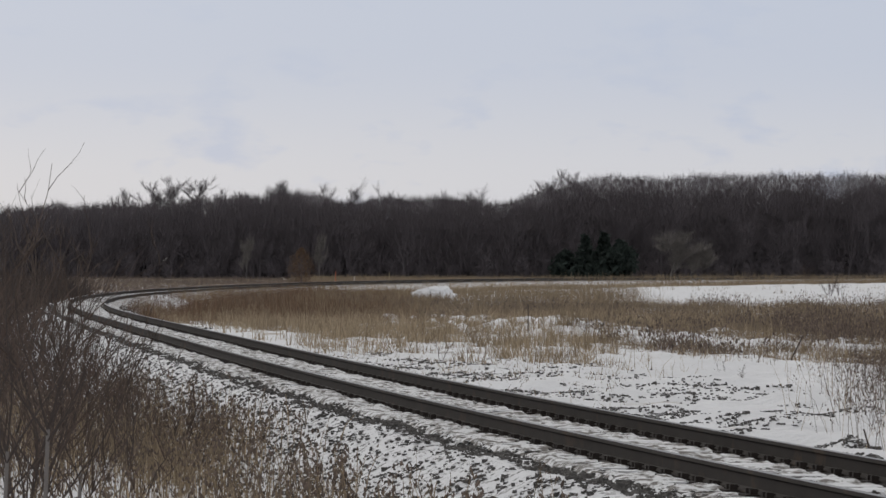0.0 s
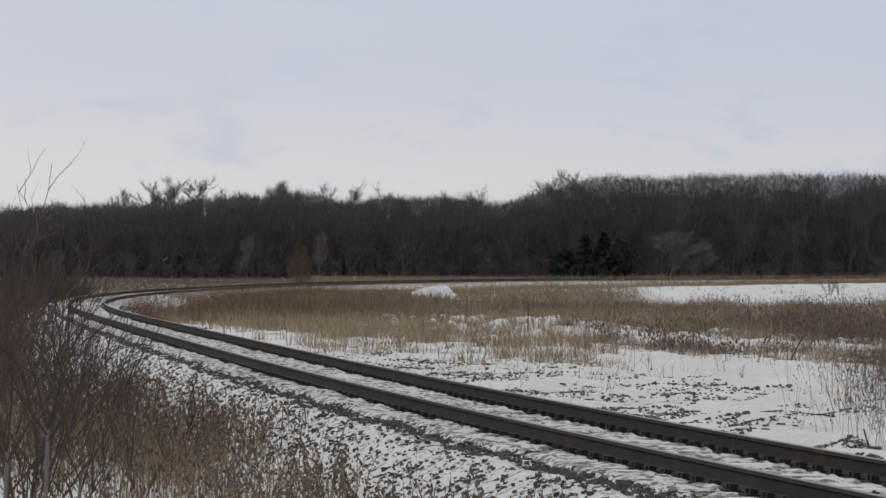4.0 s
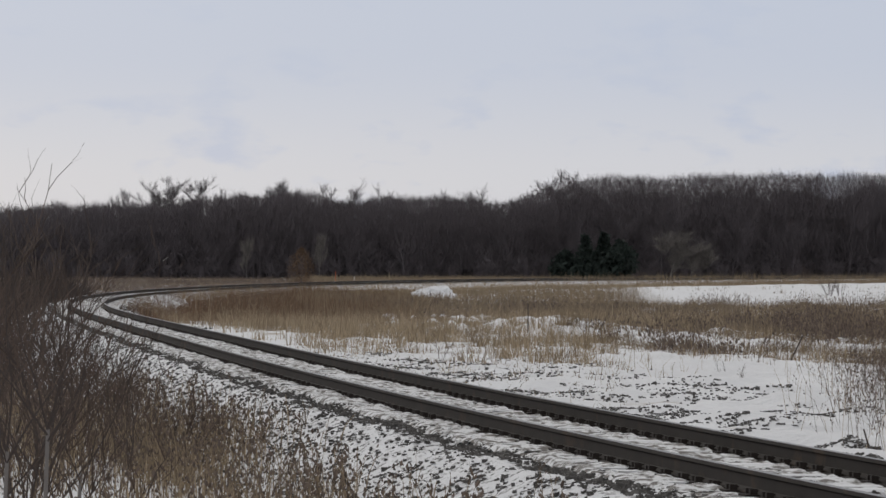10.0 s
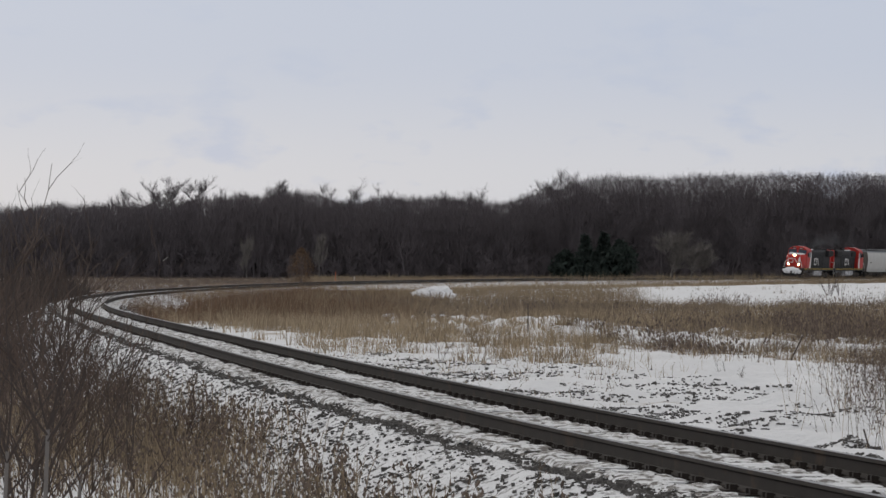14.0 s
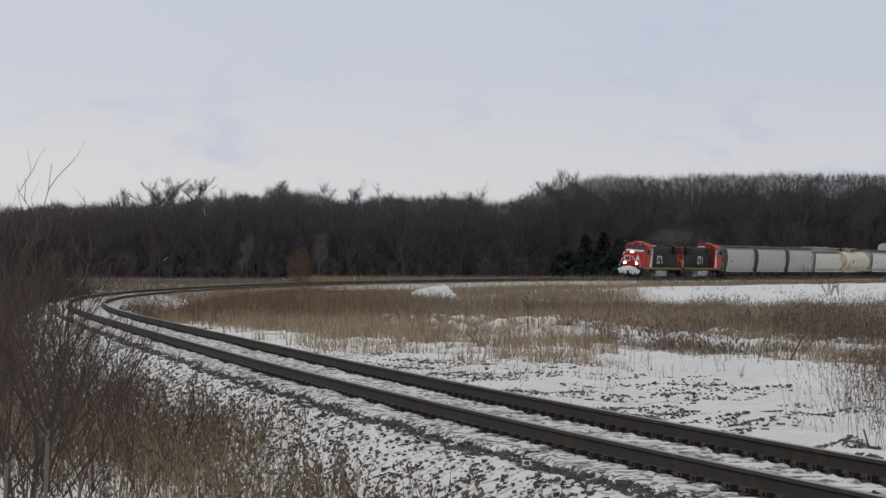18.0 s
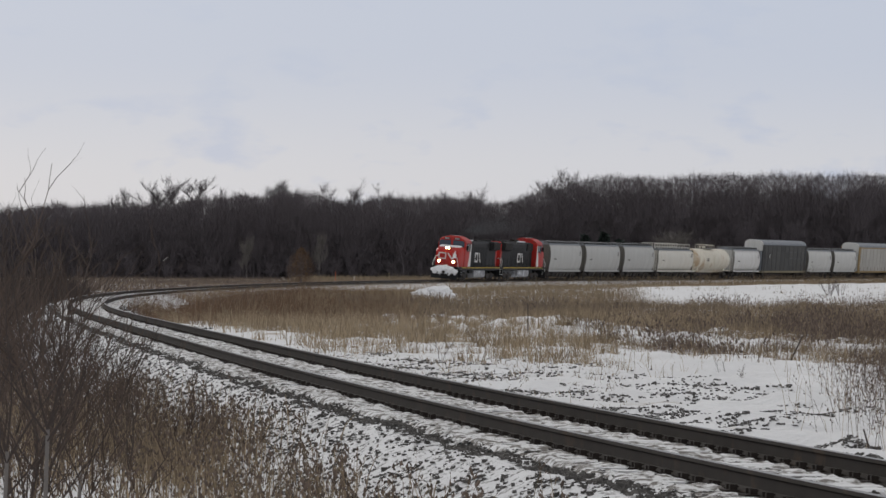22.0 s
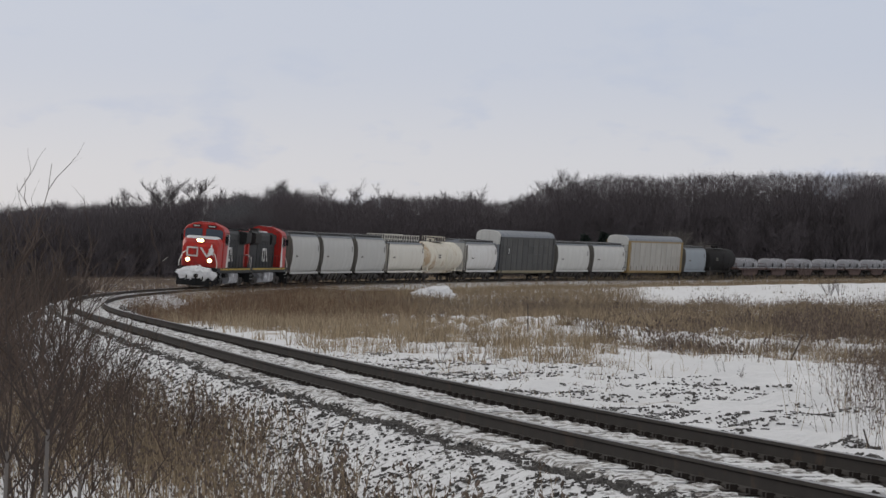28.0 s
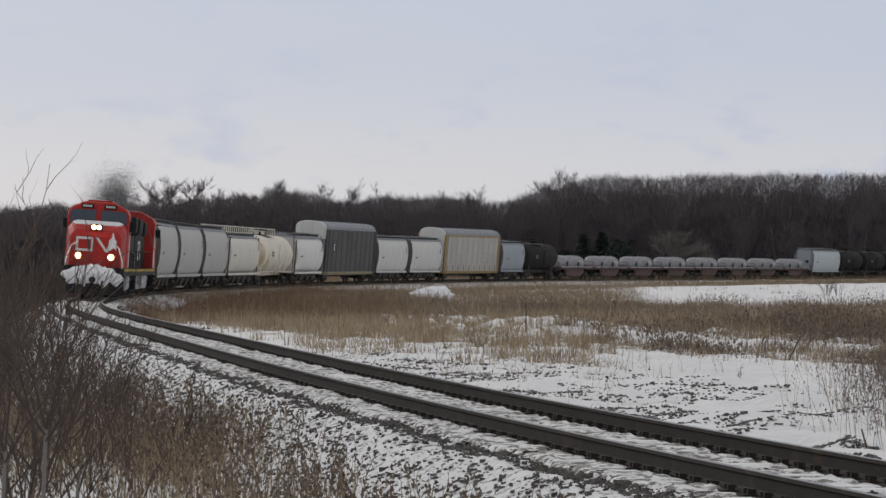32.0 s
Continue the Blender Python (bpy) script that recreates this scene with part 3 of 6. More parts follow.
def make_wood():
    rng = np.random.default_rng(5)
    pts, hs = [], []
    for row in range(4):
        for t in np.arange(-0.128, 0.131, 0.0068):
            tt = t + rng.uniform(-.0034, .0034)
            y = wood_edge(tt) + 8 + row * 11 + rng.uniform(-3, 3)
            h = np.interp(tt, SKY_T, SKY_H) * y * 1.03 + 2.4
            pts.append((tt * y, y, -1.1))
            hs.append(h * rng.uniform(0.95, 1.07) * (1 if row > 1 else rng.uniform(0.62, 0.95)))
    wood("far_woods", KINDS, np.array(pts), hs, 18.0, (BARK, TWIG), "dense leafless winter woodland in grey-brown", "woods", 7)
    pts, hs = [], []
    for row in range(5):
        for t in np.arange(-0.132, 0.137, 0.0056):
            tt = t + rng.uniform(-.003, .003)
            y = wood_edge(tt) + (2, 10, 22, 34, 44)[row] + rng.uniform(-2.5, 2.5)
            pts.append((tt * y, y, -1.1))
            hs.append(rng.uniform(2.6, 5.2) * (1, 1.5, 1.9, 2.0, 2.2)[row])
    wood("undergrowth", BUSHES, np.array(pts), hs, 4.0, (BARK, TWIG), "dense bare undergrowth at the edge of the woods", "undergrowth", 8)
    # the fine twigs of all crowns, thinning out towards the skyline
    n = 250000
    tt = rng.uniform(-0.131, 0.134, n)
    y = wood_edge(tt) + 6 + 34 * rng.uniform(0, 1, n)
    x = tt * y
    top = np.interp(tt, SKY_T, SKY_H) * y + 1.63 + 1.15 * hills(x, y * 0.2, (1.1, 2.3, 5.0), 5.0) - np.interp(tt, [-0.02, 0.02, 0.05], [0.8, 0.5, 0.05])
    high = rng.uniform(0, 1, n) < 0.42
    z = -1.1 + (top + 1.1) * np.where(high, 0.60 + 0.39 * rng.beta(1.0, 1.05, n), rng.beta(1.3, 1.1, n))
    lean = rng.normal(0, 0.38, (n, 2))
    d = np.column_stack([lean, np.ones(n)])
    d *= (rng.uniform(0.7, 1.7, n) / np.linalg.norm(d, axis=1))[:, None]
    turn = rng.uniform(0, math.pi, n)
    w = np.column_stack([np.cos(turn), np.sin(turn), np.zeros(n)]) * 0.027
    base = np.column_stack([x, y, z])
    V = np.stack([base - w, base + w, base + d], 1).reshape(-1, 3)
    tagged(new("crown_twigs", mesh_of("crown_twigs", V, [np.arange(3 * n).reshape(-1, 3)], TWIG)), "fine bare twigs filling the crowns of the woods", "twigs", kind="stuff")
    # Dark sheet behind the trees; its colour paints the shade inside the woods.
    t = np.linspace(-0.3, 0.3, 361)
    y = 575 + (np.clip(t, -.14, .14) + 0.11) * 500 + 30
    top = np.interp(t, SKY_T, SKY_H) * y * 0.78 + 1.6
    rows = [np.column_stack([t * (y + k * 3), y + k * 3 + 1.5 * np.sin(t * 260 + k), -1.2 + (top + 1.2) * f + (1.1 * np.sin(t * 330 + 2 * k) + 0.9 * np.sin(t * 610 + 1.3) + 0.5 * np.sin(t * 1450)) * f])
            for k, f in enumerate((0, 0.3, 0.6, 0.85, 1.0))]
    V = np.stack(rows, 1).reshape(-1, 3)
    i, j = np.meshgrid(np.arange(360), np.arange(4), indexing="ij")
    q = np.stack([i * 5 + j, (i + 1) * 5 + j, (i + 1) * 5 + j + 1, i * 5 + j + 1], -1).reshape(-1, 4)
    tagged(new("woods_backdrop", mesh_of("woods_backdrop", V, [q], SHADED_TWIGS)), "dark sheet that paints the shaded depth of the woods behind the trunks", "backdrop", kind="structure")


make_wood()


# ---- dead weeds, grass and brush ----
def patchy(x, y, size, seed, lo=-0.25, hi=0.35):
    """A soft 0..1 mask of irregular patches."""
    return np.clip((hills(x, y, (size, size * 0.43, size * 0.19), seed) - lo) / (hi - lo), 0, 1)


def outer_bank(x, y):
    s, lat = beside(x, y)
    return np.clip((lat - 2.0) / 0.9, 0, 1) * (0.30 + 0.70 * patchy(x, y, 1.6, 1.0, -0.15, 0.4)) * np.where(lat > 3.4, 1, 0.6) * np.where(lat > 6.5, 0.55, 1) * np.where(y > 43, 1.7, 0.55) * np.interp(x / y, [-.105, -.085, -.06], [0.3, 0.45, 0.9])


p, s, lat = spread(38000, (-0.135, 0.05), 27, 64, 21, outer_bank, 4, 0.10)
rng = np.random.default_rng(3)
cut = rng.uniform(0, 1, len(p))
low = np.clip((lat - 1.2) / 2.2, 0.5, 1)
for name, pick, mat, head, seed in (("weeds", cut < 0.34, WEED, 0.022, 1), ("tall_weeds", (cut >= 0.34) & (cut < 0.66), WEED, 0.012, 2), ("grass_tufts", cut >= 0.66, GRASS, 0.0, 3)):
    q = p[pick]
    h = rng.triangular(0.3, 0.5, 1.15, len(q)) * low[pick] * (0.75 if name == "grass_tufts" else 1)
    blades(name, q, h, rng.uniform(0.007, 0.017, len(q)), 0.24, mat, "dead brown weeds standing in thin snow beside the track", "weeds", seed, head, 3 if head else 0, head_mat=WEED_DARK)
p, s, lat = spread(36000, (-0.135, -0.05), 60, 170, 22, lambda x, y: outer_bank(x, y))
blades("bank_weeds", p, rng.uniform(0.4, 1.0, len(p)) * np.clip((lat - 2.6) / 2.5, 0.35, 1), 0.016, 0.2, WEED_DARK, "dead brown weeds on the outer bank of the bend", "weeds", 4, 0.02, 1, head_mat=STEM_DARK)

p, s, lat = spread(50000, (-0.135, -0.088), 66, 270, 47, lambda x, y: (beside(x, y)[1] > 4.0) * np.clip((-0.0955 - x / y) / 0.012, 0, 1), 6, 0.4)
blades("thicket", p, rng.triangular(0.4, 1.0, 2.6, len(p)) * (0.8 + 0.7 * hills(p[:, 0], p[:, 1], (3.0, 8.0), 4.0)), np.clip(0.0002 * p[:, 1], 0.018, 0.05), 0.3, STEM_DARK, "leafless dark thicket beyond the near shrubs", "thicket", 17, 0.0, 1)


def inner_field(x, y):
    """Weeds fill the field inside the bend, with snowy gaps at its near side."""
    s, lat = beside(x, y)
    t = x / y
    front = np.interp(t, [-.085, -.06, -.03, 0.0, .025, .042, .085, .12], [150, 148, 132, 122, 104, 85, 79, 76]) + 9 * hills(x, y, (9.0, 21.0), 5.0)
    inside = np.clip((-lat - 5.0) / 3, 0, 1)
    return (1 - 0.94 * mounds(x, y, lat)) * inside * np.clip((y - front) / np.interp(t, [-.06, .03, .06], [30, 18, 9]), 0, 1) ** 1.2 * np.maximum(0.02 + 0.98 * patchy(x * 1.3, y * 0.28, 6.0, 2.0, -0.25, 0.3), 0.85 * np.clip((t - 0.022) / 0.03, 0, 1) * np.clip((200 - y) / 30, 0, 1)) * np.clip(patchy(x, y * 0.2, 2.2, 21.0, -0.1, 0.2) + np.clip((y - front - 50) / 75, 0.0, 0.8) + np.clip((t - 0.020) / 0.03, 0, 0.85), 0.03, 1)


p, s, lat = spread(300000, (-0.095, 0.135), 70, 245, 23, inner_field, 12, 0.26)
tone = 1.3 * hills(p[:, 0], p[:, 1] * 0.3, (2.0, 5.0, 12.0), 7.0) + rng.normal(0, 0.22, len(p))
h = rng.triangular(0.10, 0.32, 0.85, len(p)) * (0.85 + 0.85 * hills(p[:, 0], p[:, 1] * 0.35, (1.0, 2.6, 6.0), 9.0)) * (1 + 0.25 * (tone < -0.42)) * np.clip(0.55 + (p[:, 1] - 85) / 80, 0.55, 1.25)
for name, pick, mat, head, seed, wide in (("field_grass", tone > 0.25, GRASS, 0.0, 5, 0.017), ("field_weeds", (tone <= 0.25) & (tone > -0.42), WEED, 0.0, 6, 0.016),
                                         ("seed_head_weeds", tone <= -0.42, WEED_DARK, 0.034, 7, 0.014)):
    blades(name, p[pick], h[pick], wide, 0.8, mat, "dense dead grass and weeds across the snowy field", "weeds", seed, head)


def sparse_front(x, y):
    s, lat = beside(x, y)
    t = x / y
    return np.clip((-lat - 3.4) / 1.5, 0, 1) * patchy(x, y * 0.5, 3.5, 4.0, 0.0, 0.5) * np.clip((y - 60) / 25, 0.1, 1) * np.interp(t, [-.06, -.02, .03, .07, .13], [1, 1, 0.5, 0.05, 0.03])


p, s, lat = spread(60000, (-0.07, 0.135), 58, 116, 24, sparse_front, 12, 0.2)
blades("thin_grass", p, rng.triangular(0.10, 0.28, 0.65, len(p)), 0.010, 0.7, GRASS, "thin pale grass poking through snow", "grass", 8)
p, s, lat = spread(105000, (-0.066, 0.046), 70, 185, 61, lambda x, y: (beside(x, y)[1] < -5) * (1 - 0.9 * mounds(x, y, beside(x, y)[1])) * patchy(x, y * 0.3, 1.2, 41.0, -0.02, 0.4) * np.clip((y - 75 - 5 * hills(x, y, (2.0, 6.0), 12.0)) / 8, 0, 1), 14, 0.14)
tan = hills(p[:, 0], p[:, 1], (0.8, 2.2), 23.0) + rng.normal(0, 0.2, len(p)) > -0.12
for pick, mat, seed in ((tan, GRASS, 33), (~tan, WEED, 35)):
    blades("pale_grass", p[pick], rng.triangular(0.12, 0.28, 0.6, pick.sum()), 0.018, 0.4, mat, "pale dead grass standing in tufts over snow", "grass", seed)
p, s, lat = spread(30000, (-0.084, -0.020), 78, 200, 62, lambda x, y: (beside(x, y)[1] < -3.0) * (beside(x, y)[1] > -16) * patchy(x, y * 0.3, 1.5, 43.0, 0.02, 0.45), 12, 0.16)
blades("slope_grass", p, rng.triangular(0.12, 0.3, 0.75, len(p)), 0.018, 0.4, GRASS, "pale dead grass on the snowy slope inside the bend", "grass", 34)
p, s, lat = spread(7500, (0.07, 0.135), 41, 72, 25, lambda x, y: np.clip((x / y - 0.100 + 0.004 * hills(x, y, (1.5, 4.0), 2.0)) / 0.022, 0, 1) ** 1.5 * patchy(x, y, 1.6, 6.0, -0.1, 0.5))
blades("dark_weeds", p, rng.triangular(0.3, 0.6, 1.25, len(p)), 0.0065, 0.38, WEED_DARK, "tall dark dead weeds standing in snow", "weeds", 9, 0.012, 4)
p, s, lat = spread(260, (0.08, 0.135), 42, 75, 26, lambda x, y: np.clip((x / y - 0.088) / 0.02, 0, 1))
blades("pale_weeds", p, rng.uniform(0.3, 0.8, len(p)), 0.007, 0.4, GRASS, "pale dead grass stems standing in snow", "grass", 10)


def brush_zone(x, y):
    s, lat = beside(x, y)
    t = x / y
    return ((lat < np.where(y > 150, -1.95, -2.7)) & (lat > -22) & (y > 130) & (s < 330)) * np.clip((t + 0.0880) / 0.008, 0.0, 1) * np.clip((y - 130) / 30, 0, 1) * (0.6 + 0.4 * patchy(x, y, 9.0, 3.0)) * np.clip((0.0 - t) / 0.03, 0, 1)


p, s, lat = spread(120000, (-0.095, 0.02), 130, 330, 27, brush_zone, 8, 0.35)
h = rng.triangular(0.35, 0.8, 1.6, len(p)) * np.clip((-lat - 2.0) / 3.0, 0.6, 1) * (0.85 + 0.6 * hills(p[:, 0], p[:, 1] * 0.6, (1.8, 4.0, 10.0), 3.0))
half = 1.4 * hills(p[:, 0], p[:, 1] * 0.5, (2.5, 6.0, 15.0), 11.0) + rng.normal(0, 0.25, len(p)) + np.interp(p[:, 0] / p[:, 1], [-.075, -.03], [0.5, -0.2]) > 0
blades("red_brush", p[half], h[half], 0.016, 0.75, TWIG_BRUSH, "reddish-brown brush along the inside of the bend", "brush", 11, 0.0, 2)
blades("bend_weeds", p[~half], h[~half] * 0.8, 0.018, 0.75, WEED, "dead brown weeds along the inside of the bend", "weeds", 12)


def embankment(x, y):
    s, lat = beside(x, y)
    return ((np.abs(lat) > 2.1) & (s > 240)) * np.where(lat < 0, np.clip(1 - (-lat - 3.4) / 26, 0.0, 1) * (0.35 + 0.65 * patchy(x, y, 12.0, 8.0)), 1.0)


p, s, lat = spread(60000, (-0.125, -0.01), 170, 620, 29, lambda x, y: (beside(x, y)[1] > 2.4) * (y < wood_edge(x / y) + 8) * (0.4 + 0.6 * patchy(x, y * 0.4, 12.0, 3.0)), 3, 0.5)
blades("outer_grass", p, rng.triangular(0.25, 0.6, 1.0, len(p)), 0.055, 0.25, WEED_DARK, "brown dead grass outside the far bend", "grass", 18, plain=True)
p, s, lat = spread(56000, (-0.04, 0.14), 440, 670, 30, lambda x, y: (y < wood_edge(x / y) + 8) * np.clip((y - wood_edge(x / y) + 210 + 30 * hills(x, y, (14.0, 30.0), 5.0)) / 60, 0, 1), 3, 0.6)
blades("wood_edge_grass", p, rng.triangular(0.3, 0.7, 1.5, len(p)), 0.075, 0.25, WEED, "brown dead grass along the edge of the woods", "grass", 19, plain=True)
p, s, lat = spread(60000, (-0.125, 0.14), 245, 700, 28, lambda x, y: embankment(x, y) * (y < wood_edge(x / y) + 4))
blades("far_grass", p, rng.uniform(0.35, 0.85, len(p)) * np.where(lat < 0, 0.75, 0.5), 0.065, 0.18, GRASS, "tan dead grass along the far line and before the woods", "grass", 13, plain=True)

rng = np.random.default_rng(44)
s = rng.uniform(215, 650, 34000)
lat = np.where(rng.uniform(0, 1, 34000) < 0.8, -1.8 - 9.0 * rng.uniform(0, 1, 34000) ** 1.5, 1.9 + 4 * rng.uniform(0, 1, 34000))
x, y, z = ground_beside(s, lat, bed_profile(lat))
z = np.where(np.abs(lat) < 3.7, np.maximum(z, ground_height(x, y)), ground_height(x, y)) - 0.02
blades("line_grass", np.column_stack([x, y, z]), rng.triangular(0.15, 0.35, 0.75, len(s)), 0.045, 0.25, GRASS, "tan dead grass along the far line's banks", "grass", 14, plain=True)


def mid_field(x, y):
    s, lat = beside(x, y)
    return (1 - 0.9 * mounds(x, y, lat)) * np.clip((-lat - 6) / 4, 0, 1) * patchy(x, y * 0.5, 9.0, 12.0, -0.5, 0.12) * np.clip((0.055 - x / y) / 0.014, 0.01, 1)


p, s, lat = spread(100000, (-0.06, 0.135), 185, 430, 45, mid_field, 10, 0.5)
blades("field_tufts", p, rng.triangular(0.2, 0.5, 1.1, len(p)), 0.04, 0.35, WEED, "tufts of dead weeds between patches of snow", "weeds", 15, plain=True)
p, s, lat = spread(14000, (-0.05, 0.050), 50, 96, 46, lambda x, y: np.clip(patchy(x, y, 3.0, 14.0, -0.1, 0.5) + 0.1, 0, 1) * (beside(x, y)[1] < -2.3))
blades("grass_tips", p, rng.uniform(0.03, 0.15, len(p)), 0.013, 0.7, WEED, "short dead grass tips poking through snow", "grass", 16)


# ---- shrubs and single trees ----
def tree(name, seed, at, height, mats, label, category, group="", turn=0.0, wide=1.0, twig_name="crown", **how):
    lv, lq, sv = grow(seed, height, **how)
    lv, sv = lv * [wide, wide, 1], sv * [wide, wide, 1]
    t = thing(name, label, category, group, at=pose(*at, 0, 0, turn))
    part("trunk", mesh_of("trunk", lv, [lq], mats[0]), None, t)
    part(twig_name, mesh_of(twig_name, sv, [np.arange(len(sv)).reshape(-1, 3)], mats[1]), None, t)
    return t


def spot(u, dist):
    """Ground point on the bearing with tangent u at a distance."""
    return (u * dist, dist, float(ground_height(np.array([u * dist]), np.array([dist]))[0]) - 0.03)


def shrub(seed, at, height, wide, stems, label, thick=0.0068, dense=True):
    """A bare multi-stemmed shrub: arching stems from one root, side branches and thin twigs."""
    rng = random.Random(seed)
    t = thing("shrub", label, "shrub", "shrubs beside the track", at=pose(*at, 0, 0, rng.uniform(0, 360)))
    tv, tf = [], []
    bend = 0.13 if dense else 0.2

    def shoot(p, d, length, r, depth, verts, faces):
        n = 5 if depth == 0 else 4
        pts = [p]
        for _ in range(n):
            d = (d + Vector((rng.gauss(0, bend), rng.gauss(0, bend), rng.gauss(0.05, .08)))).normalized()
            pts.append(pts[-1] + d * length / n)
        base = len(verts)
        for k, q in enumerate(pts):
            rr = r * (1 - 0.7 * k / n)
            for c in range(3):
                verts.append(q + Vector((math.cos(c * 2.094), math.sin(c * 2.094), 0)) * rr)
        faces += [(base + k * 3 + c, base + k * 3 + (c + 1) % 3, base + k * 3 + 3 + (c + 1) % 3, base + k * 3 + 3 + c) for k in range(n) for c in range(3)]
        if depth >= 3:
            return
        for _ in range((7, 2, 1)[depth] if dense else (5, 2, 1)[depth]):
            f = rng.uniform(0.25, 0.97)
            k = min(int(f * n), n - 1)
            a = rng.uniform(0, math.tau)
            out = (d * 0.7 + Vector((math.cos(a), math.sin(a), rng.uniform(0.1, 0.8))) * 0.7).normalized()
            shoot(pts[k].lerp(pts[k + 1], f * n - k), out, length * (rng.uniform(0.22, 0.48) if dense else rng.uniform(0.3, 0.62)), max(r * (0.45 if dense else 0.6), 0.0028), depth + 1, tv, tf)

    for k in range(stems):
        a = rng.uniform(0, math.tau)
        lean = rng.uniform(0.05, wide)
        verts, faces = [], []
        shoot(Vector((math.cos(a) * 0.12, math.sin(a) * 0.12, -0.05)), Vector((math.cos(a) * lean, math.sin(a) * lean, 1)).normalized(), height * rng.uniform(0.55, 1.04) / (1 + 0.3 * lean * lean),
              thick * height, 0, verts, faces)
        part("stem", mesh_of("stem", verts, [faces], STEM_DARK), None, t)
    part("twig_crown", mesh_of("twig_crown", tv, [tf], TWIG_DARK), None, t)
    return t


# bare shrubs at the near end of the outer bank: bearing, distance, height, spread, stems
for k, (u, dist, h, w, n) in enumerate(((-.1125, 40, 3.0, 0.25, 6), (-.1190, 37, 2.8, 0.35, 5), (-.1060, 43, 2.7, 0.35, 6), (-.1165, 33, 2.1, 0.8, 5), (-.1010, 47, 2.4, 0.6, 6), (-.1080, 34, 2.0, 0.9, 5),
                                        (-.0960, 36, 1.6, 1.0, 5), (-.0895, 50, 1.6, 0.6, 9), (-.0835, 48, 1.5, 0.6, 8), (-.0925, 55, 1.9, 0.6, 9), (-.0785, 46, 1.3, 0.6, 8), (-.0955, 51, 2.0, 0.6, 9),
                                        (-.0850, 42, 1.7, 0.45, 5), (-.0745, 45, 1.6, 0.5, 5), (-.0930, 33, 1.8, 0.8, 3), (-.1120, 52, 2.8, 0.4, 7), (-.1195, 48, 3.0, 0.4, 7),
                                        (-.1215, 58, 3.3, 0.7, 6), (-.1155, 62, 3.2, 0.7, 6), (-.1100, 66, 3.0, 0.7, 6), (-.1045, 70, 2.8, 0.7, 6), (-.1190, 74, 3.4, 0.7, 6), (-.1130, 80, 3.2, 0.7, 7),
                                        (-.1075, 86, 3.0, 0.5, 9), (-.1215, 90, 3.5, 0.5, 9), (-.1160, 99, 3.4, 0.5, 9))):
    shrub(60 + k, spot(u, dist), h, w, n - 1 if 44 < dist < 57 else max(n - 3, 3), dense=False, thick=0.0070 if dist > 55 else 0.0082, label="leafless dark brown shrub with thin arching branches")


def sapling(seed, at, trunk, limbs):
    """A young bare tree: a pale trunk that forks low into long dark limbs; limbs: lean across the view, lean along it, length, height of its fork."""
    rng = random.Random(seed)
    t = thing("sapling", "young leafless tree with a pale forked trunk among weeds", "sapling", at=pose(*at))
    tube = [Vector((0, 0, -0.1)), Vector((0.012, 0, trunk * 0.5)), Vector((0.03, 0.01, trunk))]
    g = Geo()
    for a, b, r in zip(tube, tube[1:], (0.024, 0.020)):
        g.rod(a, b, r, r - 0.004, n=7)
    part("trunk", g, BARK_PALE, t, "pale grey trunk")
    twigs = Geo()
    for lean, depth, length, fork in limbs:
        p, d, r, loops = Vector((0.03 * fork / trunk, 0, fork)), Vector((lean, depth, 1)).normalized(), 0.0115, []
        for k in range(10):
            e1 = d.orthogonal().normalized()
            e2 = d.cross(e1)
            loops.append([p + (e1 * math.cos(c * 1.257) + e2 * math.sin(c * 1.257)) * r for c in range(5)])
            for _ in range(2 if k > 1 else 0):
                a = rng.uniform(0, math.tau)
                w = (d * 0.8 + Vector((math.cos(a), math.sin(a), 0.35)) * 0.75).normalized()
                e = p + w * rng.uniform(0.14, 0.42) * (1.25 - k / 9)
                twigs.rod(p, e, r * 0.5, r * 0.2, n=4)
                twigs.rod(p.lerp(e, 0.55), p.lerp(e, 0.55) + (w + Vector((rng.gauss(0, .5), rng.gauss(0, .5), 0.4))).normalized() * 0.12, r * 0.32, r * 0.16, n=4)
            p, r = p + d * length / 9, r * 0.86
            d = (d + Vector((rng.gauss(0, .09), rng.gauss(0, .09), 0.05))).normalized()
        part("limb", Geo().loft(loops), STEM_DARK, t, "dark thin limb")
    tagged(part("twig_crown", twigs, TWIG_DARK, t), "thin side twigs", kind="stuff")


sapling(7, spot(-.1076, 31), 1.25, ((-0.75, 0.1, 1.5, 1.2), (-0.25, -0.2, 1.5, 1.25), (0.28, 0.1, 1.45, 1.25), (0.75, 0.1, 1.0, 1.15), (0.95, -0.1, 1.55, 0.5), (-0.9, 0.2, 1.1, 0.8)))
sapling(8, spot(-.1185, 32), 1.0, ((0.55, 0.1, 1.7, 0.9), (0.1, -0.2, 1.9, 1.0), (-0.4, 0.1, 1.5, 0.9), (0.85, 0.1, 1.3, 0.6)))
sapling(9, spot(-.0985, 35), 0.7, ((0.35, 0.1, 0.8, 0.5), (-0.3, -0.2, 0.7, 0.6), (0.75, 0.1, 0.9, 0.35)))

